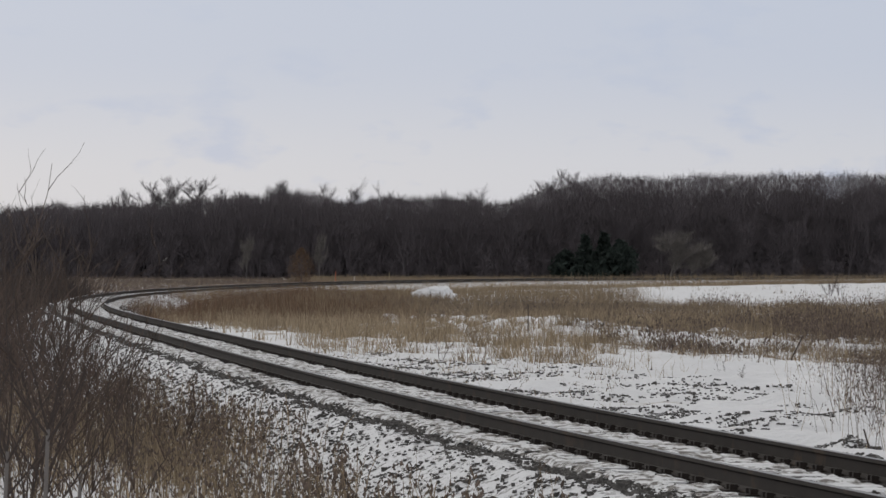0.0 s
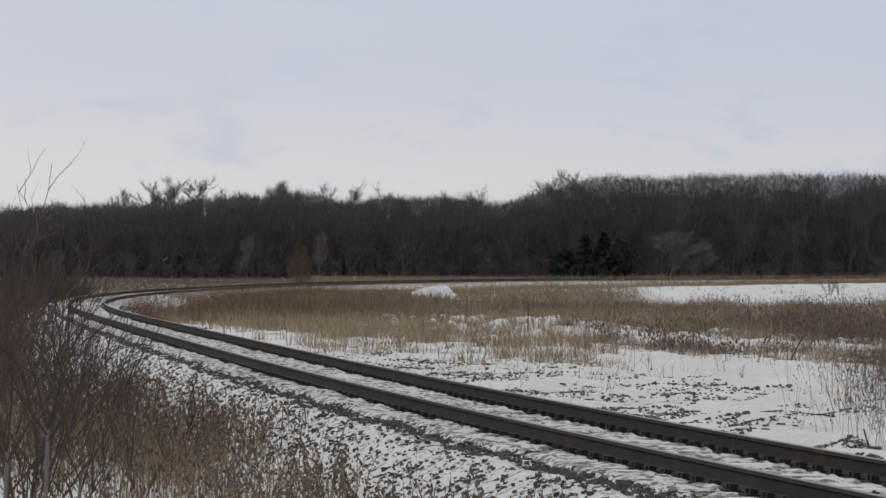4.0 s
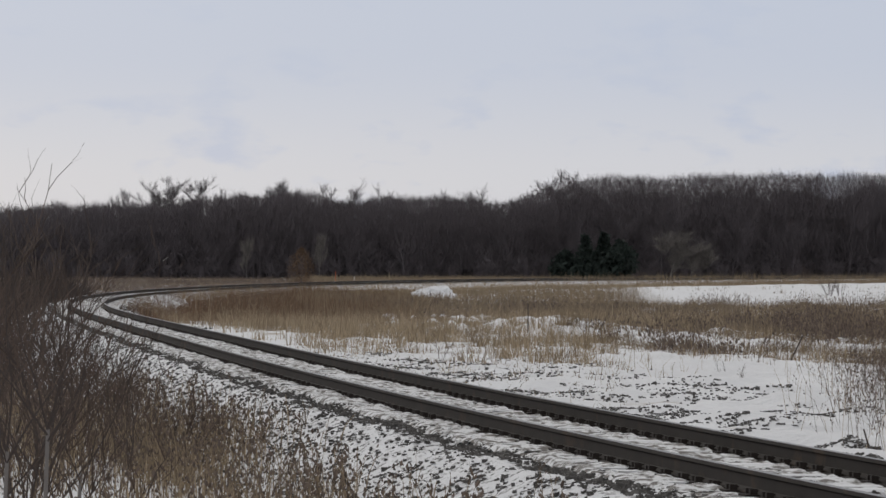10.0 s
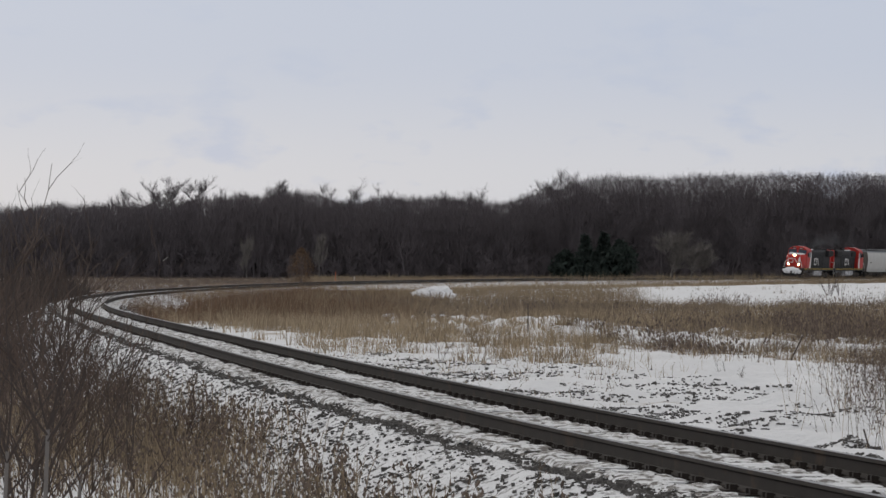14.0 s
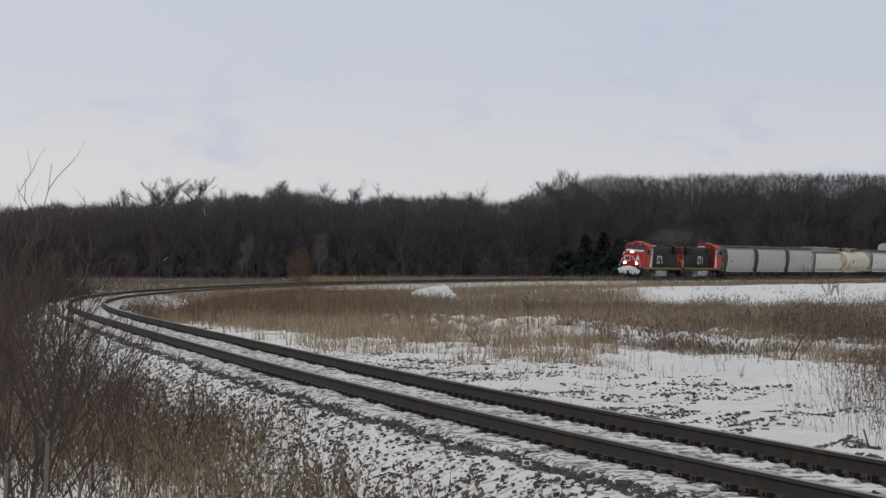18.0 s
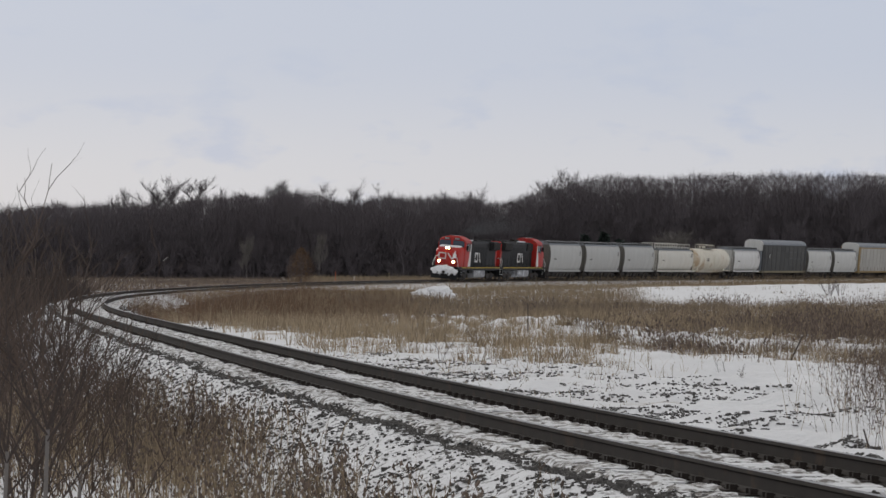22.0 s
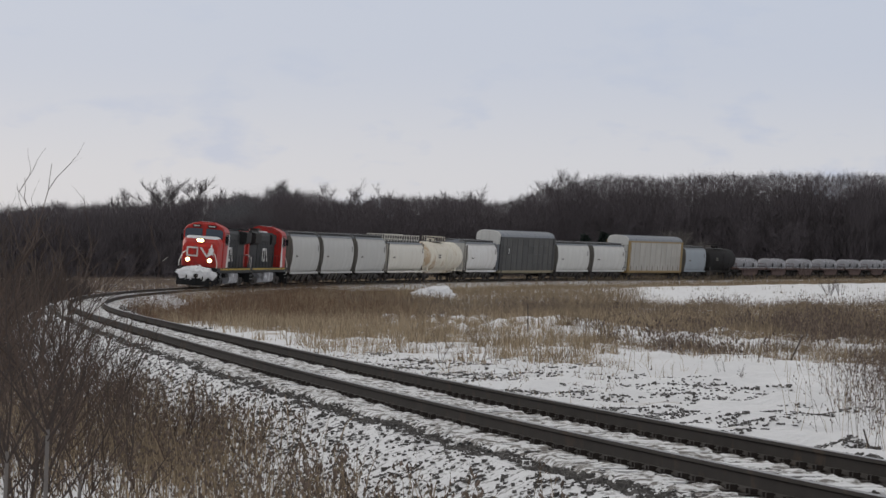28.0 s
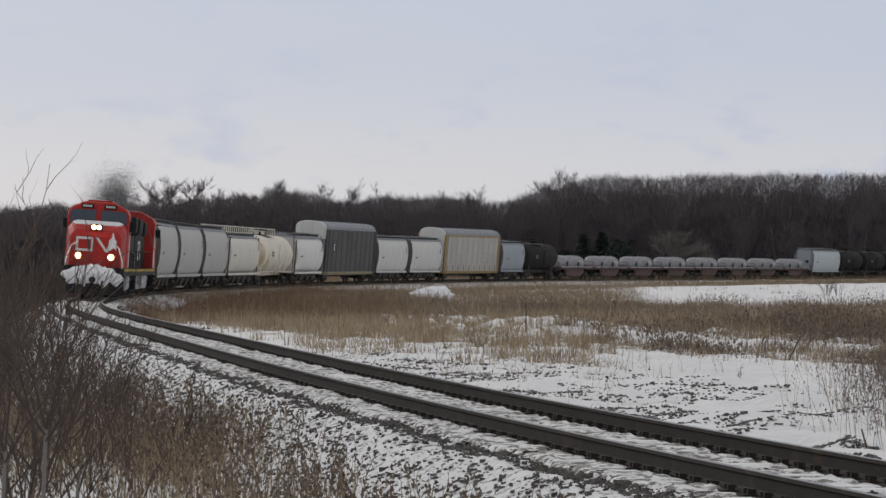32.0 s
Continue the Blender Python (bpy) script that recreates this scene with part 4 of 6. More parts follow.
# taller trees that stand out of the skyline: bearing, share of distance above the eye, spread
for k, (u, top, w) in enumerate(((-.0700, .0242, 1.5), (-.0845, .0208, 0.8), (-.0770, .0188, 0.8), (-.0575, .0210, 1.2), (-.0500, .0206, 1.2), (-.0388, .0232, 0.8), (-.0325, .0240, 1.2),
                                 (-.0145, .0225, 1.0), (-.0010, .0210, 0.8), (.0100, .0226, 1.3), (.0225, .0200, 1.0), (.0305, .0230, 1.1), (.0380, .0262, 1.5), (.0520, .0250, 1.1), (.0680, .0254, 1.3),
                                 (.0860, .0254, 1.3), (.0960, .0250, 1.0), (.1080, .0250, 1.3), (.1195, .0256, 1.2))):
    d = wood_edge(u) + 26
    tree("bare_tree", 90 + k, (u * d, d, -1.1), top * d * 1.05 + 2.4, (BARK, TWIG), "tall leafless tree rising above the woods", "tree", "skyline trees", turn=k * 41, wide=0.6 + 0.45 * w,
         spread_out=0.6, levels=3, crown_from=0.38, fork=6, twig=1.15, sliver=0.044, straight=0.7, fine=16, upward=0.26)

# pale tree and the rust-brown young tree before the woods
for u, d, h, w, seed in ((.0615, 640, 9.8, 1.6, 131), (.0665, 643, 7.5, 1.5, 132), (-.053, 590, 8.0, 0.45, 133), (-.0335, 597, 8.5, 0.4, 134)):
    tree("pale_tree", seed, spot(u, d), h, (BARK_PALE, TWIG_PALE), "pale grey leafless tree before the dark woods", "tree", "pale trees", wide=w,
         spread_out=0.5, levels=3, crown_from=0.12, fork=6, twig=1.3, sliver=0.04, fine=10)


def leafy(name, seed, at, height, wide, mat, label, category, n=2600, cone=True, leaf=0.16):
    """A trunk with many small leaf sprays, in a tapering ragged crown."""
    rng = np.random.default_rng(seed)
    t = thing(name, label, category, at=pose(*at))
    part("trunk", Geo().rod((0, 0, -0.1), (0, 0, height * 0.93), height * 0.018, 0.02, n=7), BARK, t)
    f = rng.uniform(0.06, 1, n) ** 0.8
    r = wide * ((1 - f) if cone else np.sin(np.clip(f, 0.05, 1) * math.pi) ** 0.7) * (0.35 + 0.65 * rng.uniform(0, 1, n)) + 0.05
    a = rng.uniform(0, math.tau, n)
    r *= 0.75 + 0.35 * np.sin(a * 3 + f * 17) * np.sin(f * 31 + seed)
    c = np.column_stack([np.cos(a) * r, np.sin(a) * r, f * height - 0.15 * r])
    d1, d2 = rng.normal(0, leaf, (n, 3)), rng.normal(0, leaf, (n, 3))
    v = np.stack([c - d1 * 0.5, c + d2, c + d1], 1).reshape(-1, 3)
    part("crown", mesh_of("crown", v, [np.arange(3 * n).reshape(-1, 3)], mat), None, t)
    return t


leafy("young_tree", 5, spot(-.0383, 425), 4.6, 2.1, RUST_LEAF, "young tree keeping rust-brown dead leaves", "tree", n=3600, cone=False, leaf=0.06)
for k, (u, d, h, w) in enumerate(((.0385, 640, 7.6, 3.8), (.0480, 642, 6.8, 3.6), (.0435, 645, 8.2, 3.8), (.0330, 643, 5.0, 3.0), (.0415, 638, 4.8, 3.8))):
    tagged(leafy("conifer", 20 + k, spot(u, d), h, w, NEEDLE, "dark green conifer at the edge of the woods", "tree", n=1700, leaf=0.40, cone=k % 2 == 0), group="conifers")
for k, (u, d, h, n) in enumerate(((.1045, 335, 2.3, 9), (.1075, 337, 1.7, 7), (.0985, 560, 3.0, 9), (.052, 560, 2.2, 8), (.0530, 566, 1.9, 8), (.0835, 520, 1.5, 7))):
    ob = shrub(150 + k, spot(u, d), h, 0.75, n, "small leafless bush standing in the snowy field", 0.011)
    ob.name, ob["category"], ob["group"] = "bush", "bush", "field bushes"


# ---- small things in the field ----
def snow_bank(u, dist, wide, high):
    bm = bmesh.new()
    bmesh.ops.create_icosphere(bm, subdivisions=4, radius=1.0)
    for v in bm.verts:
        n = v.co.copy()
        k = 1 + 0.30 * noise.noise(n * 1.7) + 0.2 * noise.noise(n * 4.5)
        v.co = Vector((n.x * wide / 2 * k, n.y * 1.3 * k, max(n.z, -0.2) * high * k))
    me = bpy.data.meshes.new("snow_bank")
    bm.to_mesh(me)
    bm.free()
    me.materials.append(SNOW)
    ob = new("snow_bank", me)
    x, y, z = spot(u, dist)
    ob.location = (x, y, z)
    tagged(ob, "low heap of snow among dead grass", "snow bank")


snow_bank(-.0020, 292, 3.5, 0.95)
snow_bank(-.0275, 300, 1.6, 0.45)


def stake(u, dist, height, thick, mat, label, name="stake", lean=0.0, group=""):
    t = new(name, Geo().rod((0, 0, -0.1), (lean * height, 0, height), thick, thick * 0.8, n=7).data(name, mat))
    t.location = spot(u, dist)
    tagged(t, label, "stake", group)


ORANGE = material("marker_orange", (0.42, 0.10, 0.04), 0.7)
POST_WHITE = material("marker_white", (0.62, 0.60, 0.55), 0.7)
POST_TAN = material("weathered_tan_post", (0.30, 0.24, 0.13), 0.8)
OLD_WOOD = material("old_wood", (0.075, 0.06, 0.05), 0.9)
stake(-.0290, 400, 1.9, 0.04, ORANGE, "thin orange marker post beside the far line", "marker_post", group="marker posts")
stake(-.0242, 425, 1.3, 0.04, POST_WHITE, "slightly leaning white marker post by the line", "marker_post", 0.10, "marker posts")
stake(-.0145, 430, 1.7, 0.04, POST_TAN, "weathered pale marker post by the line", "marker_post", group="marker posts")
stake(-.0034, 285, 0.75, 0.035, OLD_WOOD, "short dark stake in front of a snow heap", group="field stakes")
stake(-.0008, 285, 0.70, 0.035, OLD_WOOD, "short dark stake in front of a snow heap", group="field stakes")
stake(.0231, 105, 0.85, 0.018, OLD_WOOD, "thin dark stake standing in dead grass", group="field stakes")
stake(.0935, 88, 0.62, 0.022, OLD_WOOD, "dark stick leaning out of the weeds", "stick", 0.55)
stake(.1165, 41, 0.26, 0.012, OLD_WOOD, "dark stick leaning beside the rail", "stick", -0.4)
for k, (u, d, h, n) in enumerate(((.0005, 78, 1.0, 2), (.0825, 67, 0.32, 4), (.0105, 92, 0.9, 3), (.0420, 96, 0.8, 3), (.0765, 74, 0.5, 2), (.0690, 98, 0.9, 3), (.1135, 60, 1.1, 3), (.1100, 68, 0.9, 4))):
    ob = shrub(170 + k, spot(u, d), h, 0.35, n, "single dead weed with thin dark stems in snow", 0.009)
    ob.name, ob["category"], ob["group"] = "dead_weed", "weed", "single weeds"
for k, (u, d, z, a) in enumerate(((-.0750, 582, 3.3, 34), (.0048, 566, 0.6, -20), (-.0430, 560, 0.5, -35))):
    b = new("broken_branch", Geo().rod((-0.5, 0, 0), (0.5, 0, 0), 0.045, 0.02, n=6).data("broken_branch", POST_WHITE))
    x, y, g = spot(u, d)
    b.matrix_basis = pose(x, y, g + z, 0, -a, 0)
    tagged(b, "pale broken branch caught at the edge of the woods", "branch", "broken branches")


# ---- the train: paints ----
RED = material("loco_red", (0.43, 0.020, 0.014), 0.5, vary=0.25, grain=0.12, scale=1.2, second=(0.16, 0.035, 0.03), amount=0.24, patch=1.4, streak=(0.22, 0.026, 0.022))
BLACK = material("loco_black", (0.012, 0.012, 0.013), 0.6, vary=0.3, grain=0.2, scale=1.0, streak=(0.026, 0.024, 0.023), spec=0.2)
SOOT = material("sooty_grey", (0.019, 0.019, 0.020), 0.7, vary=0.35, grain=0.25, streak=(0.034, 0.032, 0.030), spec=0.2)
WHITE = material("white_paint", (0.66, 0.65, 0.63), 0.55, vary=0.1, grain=0.08, streak=(0.50, 0.47, 0.43))
YELLOW = material("sill_yellow", (0.55, 0.38, 0.04), 0.55, vary=0.2, grain=0.1)
RUNNING = material("road_grimed_steel", (0.040, 0.036, 0.033), 0.85, vary=0.4, grain=0.3, scale=2.5, second=(0.075, 0.06, 0.05), amount=0.35, patch=2.0)
WHEEL = material("wheel_steel", (0.07, 0.062, 0.058), 0.6, metal=0.5, vary=0.3, grain=0.2, scale=3)
TANK_DUST = material("snow_dusted_tank", (0.30, 0.30, 0.31), 0.8, vary=0.3, grain=0.2, scale=1.5, second=(0.65, 0.66, 0.69), amount=0.42, patch=1.6)
# Base colour lifted towards blue for the sky reflected in the panes.
GLASS = material("dark_cab_glass", (0.030, 0.040, 0.060), 0.08, vary=0.1, grain=0.05, spec=0.6)
LAMP = glow("lit_headlamp", (1.0, 0.84, 0.55), 60.0)
# Emission on the bowls imitates the warm glare round the lit lamps.
BOWL_GLARE = glow("bowl_glare", (1.0, 0.58, 0.22), 4.0)
LENS = material("lamp_rim", (0.35, 0.33, 0.31), 0.4, metal=0.6)
HOPPER = material("hopper_grey", (0.455, 0.45, 0.43), 0.6, vary=0.1, grain=0.06, scale=0.8, streak=(0.37, 0.36, 0.34))
HOPPER_PALE = material("hopper_pale", (0.56, 0.555, 0.53), 0.6, vary=0.12, grain=0.08, scale=0.8, streak=(0.45, 0.435, 0.41))
HOPPER_BLUE = material("hopper_blue_grey", (0.27, 0.305, 0.335), 0.6, vary=0.12, grain=0.08, scale=0.8, streak=(0.27, 0.28, 0.29))
HOPPER_ICE = material("hopper_ice_grey", (0.43, 0.475, 0.49), 0.6, vary=0.12, grain=0.08, scale=0.8, streak=(0.36, 0.38, 0.39))
HOPPER_DIRT = material("dirty_end_sheet", (0.135, 0.125, 0.11), 0.8, vary=0.3, grain=0.2, streak=(0.085, 0.08, 0.075))
CREAM = material("cream_tank_paint", (0.66, 0.62, 0.52), 0.55, vary=0.15, grain=0.08, scale=0.6, second=(0.44, 0.32, 0.20), amount=0.34, patch=0.4, streak=(0.52, 0.44, 0.34))
CREAM_CLEAN = material("clean_cream_paint", (0.64, 0.615, 0.55), 0.55, vary=0.1, grain=0.08, scale=0.6, second=(0.45, 0.36, 0.26), amount=0.12, patch=0.9, streak=(0.55, 0.50, 0.43))
ROOF_GREY = material("galvanised_roof", (0.225, 0.24, 0.262), 0.55, metal=0.2, vary=0.15, grain=0.1, scale=0.7)
WALKWAY = material("grating_grey", (0.16, 0.16, 0.16), 0.8, vary=0.25, grain=0.2)
RACK_DARK = material("rack_panel_dark", (0.064, 0.064, 0.063), 0.75, vary=0.25, grain=0.15, random_by="object", streak=(0.11, 0.10, 0.09))
RACK_BEIGE = material("rack_panel_beige", (0.40, 0.385, 0.355), 0.75, vary=0.12, grain=0.1, random_by="object", streak=(0.31, 0.28, 0.24))
RACK_YELLOW = material("rack_post_yellow", (0.30, 0.21, 0.09), 0.7, vary=0.25, grain=0.15, streak=(0.24, 0.17, 0.09))
GRIMED_CREAM = material("grimed_cream_sill", (0.27, 0.235, 0.15), 0.75, vary=0.3, grain=0.2, streak=(0.15, 0.13, 0.10))
RACK_POST = material("rack_post_dark", (0.065, 0.065, 0.066), 0.75, vary=0.25, grain=0.15)
RUST = material("oxide_red_paint", (0.105, 0.066, 0.058), 0.8, vary=0.3, grain=0.2, streak=(0.09, 0.065, 0.055))
COVER = material("coil_cover_silver", (0.25, 0.25, 0.265), 0.6, vary=0.25, grain=0.12, second=(0.48, 0.48, 0.50), amount=0.34, patch=1.2, streak=(0.22, 0.22, 0.23))
TANK_BLACK = material("tank_black", (0.016, 0.015, 0.015), 0.75, vary=0.3, grain=0.2, streak=(0.024, 0.022, 0.021), spec=0.1)

CARS = []          # thing, s of its middle at the end of the clip, half the distance between its trucks, turned round
WHEELSETS = []     # wheelset, +1 or -1: the way it rolls
WHEEL_R = 0.4826


def wheelset_mesh():
    g = Geo().rod((0, -0.95, 0), (0, 0.95, 0), 0.085, n=10)
    for side in (-1, 1):
        y = 0.7525 * side
        g.revolve([(y - 0.075 * side, WHEEL_R + 0.027), (y - 0.045 * side, WHEEL_R + 0.02), (y - 0.04 * side, WHEEL_R), (y + 0.065 * side, WHEEL_R - 0.004),
                   (y + 0.065 * side, WHEEL_R - 0.07), (y + 0.02 * side, WHEEL_R - 0.09), (y + 0.02 * side, 0.16), (y + 0.07 * side, 0.13)], 18, "y")
        g.rod((0.19, y + 0.03 * side, 0), (0.23, y + 0.05 * side, 0), 0.05, n=6)
    return g.data("wheelset", WHEEL)


WHEELSET = wheelset_mesh()


def truck(parent, x, axles, way=1):
    """A bogie with side frames, springs, bolster and wheelsets."""
    half = (len(axles) - 1) * 0.5 * 1.95 if len(axles) > 2 else 0.9
    t = part("truck", Geo().box(-0.25, 0.25, -0.95, 0.95, 0.48, 0.86), RUNNING, parent, bevel=0.04, at=pose(x, 0, 0))
    for side in (-1, 1):
        y = side * 1.02
        o = [(-half - 0.35, 0.42), (-half - 0.35, 0.68), (-half + 0.3, 0.80), (half - 0.3, 0.80), (half + 0.35, 0.68), (half + 0.35, 0.42), (half - 0.3, 0.44),
             (half - 0.55, 0.22), (-half + 0.55, 0.22), (-half + 0.3, 0.44)]
        part("side_frame", Geo().extrude(o, y - 0.09, y + 0.09), RUNNING, t, bevel=0.02)
        for k in (-1, 0, 1):
            part("spring", Geo().rod((k * 0.16, y + 0.1 * side, 0.30), (k * 0.16, y + 0.1 * side, 0.58), 0.065), IRON, t)
        for a in axles:
            part("journal_box", Geo().box(a - 0.14, a + 0.14, y - 0.04 + 0.06 * side, y + 0.1 + 0.06 * side, 0.36, 0.66), IRON, t, bevel=0.03)
    for a in axles:
        w = part("wheelset", WHEELSET, None, t)
        w.matrix_parent_inverse = pose(a, 0, WHEEL_R)
        WHEELSETS.append((w, way))
    return t


def coupler(parent, x, side):
    g = Geo().box(min(x, x - side * 0.75), max(x, x - side * 0.75), -0.09, 0.09, 0.78, 0.98).box(x - 0.12, x + 0.12, -0.16, 0.16, 0.72, 1.04)
    part("coupler", g, RUNNING, parent, bevel=0.02)


def section(points):
    """A closed, left-right symmetric outline in y, z from its right half, bottom to top."""
    return [(y, z) for y, z in points] + [(-y, z) for y, z in reversed(points)]


def ladder(parent, x, y, z0, z1, mat, wide=0.42, name="ladder"):
    g = Geo()
    for d in (-wide / 2, wide / 2):
        g.rod((x + d, y, z0), (x + d, y, z1), 0.022, n=5)
    for k in range(int((z1 - z0) / 0.34) + 1):
        g.rod((x - wide / 2, y, z0 + 0.05 + k * 0.34), (x + wide / 2, y, z0 + 0.05 + k * 0.34), 0.016, n=5)
    return part(name, g, mat, parent)


def bars(parent, x, y, z, wide, high, rows, mat, name="stencil"):
    """Rows of plain bars where small writing stands on a side."""
    for k in range(rows):
        part(name, Geo().box(x - wide / 2 * (1 - 0.2 * (k % 2)), x + wide / 2, min(y, y + 0.006 * (1 if y > 0 else -1)), max(y, y + 0.006 * (1 if y > 0 else -1)),
                             z + k * high * 1.5, z + k * high * 1.5 + high), mat, parent)


# ---- locomotives ----
def locomotive(s0, s1, turned, leading, label):
    loco = thing("locomotive", label, "locomotive", "train")
    way = -1 if turned else 1
    part("underframe", Geo().box(-10.3, 10.2, -1.50, 1.50, 1.18, 1.58), BLACK, loco, bevel=0.03)
    for side in (-1, 1):
        y = side * 1.505
        for k in range(34):
            part("sill_stripe", Geo().box(-9.9 + k * 0.56, -9.9 + k * 0.56 + 0.36, min(y, y + side * .012), max(y, y + side * .012), 1.42, 1.54), YELLOW, loco)
    # cab with a crowned roof and a raked front
    roof = [(1.57, 1.58), (1.57, 4.22), (1.42, 4.55), (0.75, 4.86), (0.0, 4.92)]
    cab = part("cab", Geo().loft([[(5.35, y, z) for y, z in section(roof[:-1])], [(8.05 + 0.0 * z, y, z) for y, z in section([(a, b) for a, b in roof[:-1]])],
                                  [(8.35 - 0.10 * max(z - 3.6, 0), y * 0.97, z - 0.05 * (z > 4)) for y, z in section(roof[:-1])]]), RED, loco, bevel=0.05)
    roof_box = part("roof_housing", Geo().box(5.7, 7.5, -0.65, 0.65, 4.80, 4.95), RED, loco, "red housing on the cab roof", bevel=0.04)
    part("roof_snow", Geo().box(5.8, 7.4, -0.5, 0.35, 4.945, 4.97), SNOW, roof_box, "thin snow on the roof housing", bevel=0.01)
    for side in (-1, 1):
        o = [(0.12 * side, 3.80), (1.42 * side, 3.66), (1.44 * side, 4.28), (1.24 * side, 4.42), (0.14 * side, 4.44)]
        w = part("windshield", Geo().along(o, 8.27, 8.335), GLASS, cab, "dark raked windshield pane")
        part("number_board", Geo().box(8.22, 8.40, 0.58 * side - 0.32, 0.58 * side + 0.32, 4.52, 4.72), BLACK, cab, "black number board", bevel=0.02)
        for k in range(4):
            part("numeral_bar", Geo().box(8.40, 8.406, 0.58 * side - 0.22 + k * 0.12, 0.58 * side - 0.14 + k * 0.12, 4.57, 4.67), WHITE, cab)
        y = 1.575 * side
        for a, b in ((5.75, 6.55), (6.7, 7.5)):
            part("side_window", Geo().box(a, b, min(y, y + .02 * side), max(y, y + .02 * side), 3.35, 4.12), GLASS, cab, bevel=0.008)
            part("window_frame", Geo().box(a - .05, b + .05, min(y, y + .012 * side), max(y, y + .012 * side), 3.29, 3.35), IRON, cab)
        part("sunshade", Geo().box(5.7, 7.55, min(y, y + .28 * side), max(y, y + .28 * side), 4.2, 4.23), BLACK, cab)
        part("mirror", Geo().box(7.75, 7.82, min(y, y + .22 * side), max(y, y + .22 * side), 3.45, 3.95), BLACK, cab, bevel=0.01)
    # nose
    def nose_loop(x, half, top):
        return [(x, -half, 1.58), (x, half, 1.58), (x, half, top - 0.30), (x, half - 0.22, top), (x, -half + 0.22, top), (x, -half, top - 0.30)]
    nose = part("nose", Geo().loft([nose_loop(8.34, 1.50, 3.80), nose_loop(9.45, 1.40, 3.66), nose_loop(10.0, 1.30, 3.36), nose_loop(10.12, 1.26, 3.1)]), RED, loco, bevel=0.05)
    part("nose_snow", Geo().loft([[(8.42, y, 3.81 + h) for y, h in ((-1.3, -.02), (1.3, -.02), (1.05, .08), (-1.05, .08))],
                                  [(9.45, y, 3.66 + h) for y, h in ((-1.12, -.02), (1.12, -.02), (.9, .05), (-.9, .05))]]), SNOW, loco, "snow lying on the nose top")
    part("nose_door", Geo().box(10.08, 10.15, -0.95, -0.45, 1.62, 2.27), RED, nose, bevel=0.02)
    # a plain white emblem: a ring and a slanted bar
    for a in ((0.12, 0.98, 2.32, 2.44), (0.86, 0.98, 2.44, 2.92), (0.12, 0.98, 2.92, 3.04), (0.12, 0.22, 2.44, 2.92)):
        part("emblem_bar", Geo().box(10.125, 10.165, -a[1], -a[0], a[2], a[3]), WHITE, nose, bevel=0.01)
    part("emblem_bar", Geo().along([(-0.02, 3.04), (0.13, 3.04), (0.66, 2.32), (0.52, 2.32)], 10.125, 10.165), WHITE, nose)
    part("emblem_bar", Geo().along([(0.66, 2.32), (0.54, 2.32), (0.74, 3.0), (0.86, 3.0)], 10.127, 10.168), WHITE, nose)
    if leading:
        o = [(0.62, 2.36), (0.70, 2.70), (0.66, 2.92), (0.78, 3.02), (0.86, 3.34), (0.95, 3.02), (1.06, 2.88), (1.02, 2.62), (1.08, 2.40), (0.92, 2.56), (0.80, 2.44)]
        part("caked_snow", Geo().along(o, 10.05, 10.165), SNOW, nose, "pointed patch of snow caked on the nose", bevel=0.02)
    if leading:
        box = part("headlamp_box", Geo().box(9.6, 10.06, -0.30, 0.30, 3.38, 3.70), BLACK, loco, bevel=0.03)
        for y in (-0.13, 0.13):
            lamp = part("headlamp", Geo().rod((10.06, y, 3.54), (10.10, y, 3.54), 0.125, n=16), BOWL_GLARE, box, "lit headlamp whose bowl glows to imitate warm glare")
            part("bulb_glass", Geo().rod((10.10, y, 3.54), (10.115, y, 3.54), 0.085, n=16), LAMP, lamp)
        for y in (-0.82, 0.82):
            d = part("ditch_light", Geo().rod((10.0, y, 2.08), (10.36, y, 2.08), 0.18, n=14), LENS, loco, "lit ditch light above the deck")
            part("lamp_bowl", Geo().rod((10.36, y, 2.08), (10.385, y, 2.08), 0.165, n=16), BOWL_GLARE, d)
            part("lamp_glass", Geo().rod((10.385, y, 2.08), (10.40, y, 2.08), 0.10, n=16), LAMP, d)
    # side flash: white slanted band behind the cab
    for side in (-1, 1):
        y = side * 1.572
        part("flash", Geo().extrude([(5.38, 1.62), (6.55, 1.62), (5.80, 4.1), (5.38, 4.1)], min(y, y + .006 * side), max(y, y + .006 * side)), WHITE, cab)
    # hood
    hood_o = [(0.98, 1.58), (0.98, 4.15), (0.80, 4.42), (0.0, 4.46)]
    hood = part("hood", Geo().along(section(hood_o[:-1]), -9.7, 5.35), BLACK, loco, bevel=0.04)
    for side in (-1, 1):
        y = side * 0.985
        for k in range(11):
            x = 4.6 - k * 0.92
            d = part("hood_door", Geo().box(x - 0.42, x + 0.42, min(y, y + .035 * side), max(y, y + .035 * side), 1.75, 3.75 if k > 3 else 3.3), SOOT, hood, bevel=0.012)
            if k % 2:
                part("latch", Geo().box(x + 0.30, x + 0.36, min(y, y + .06 * side), max(y, y + .06 * side), 2.5, 2.75), IRON, d)
        flip = -side
        y0, y1 = min(y + .036 * side, y + .05 * side), max(y + .036 * side, y + .05 * side)
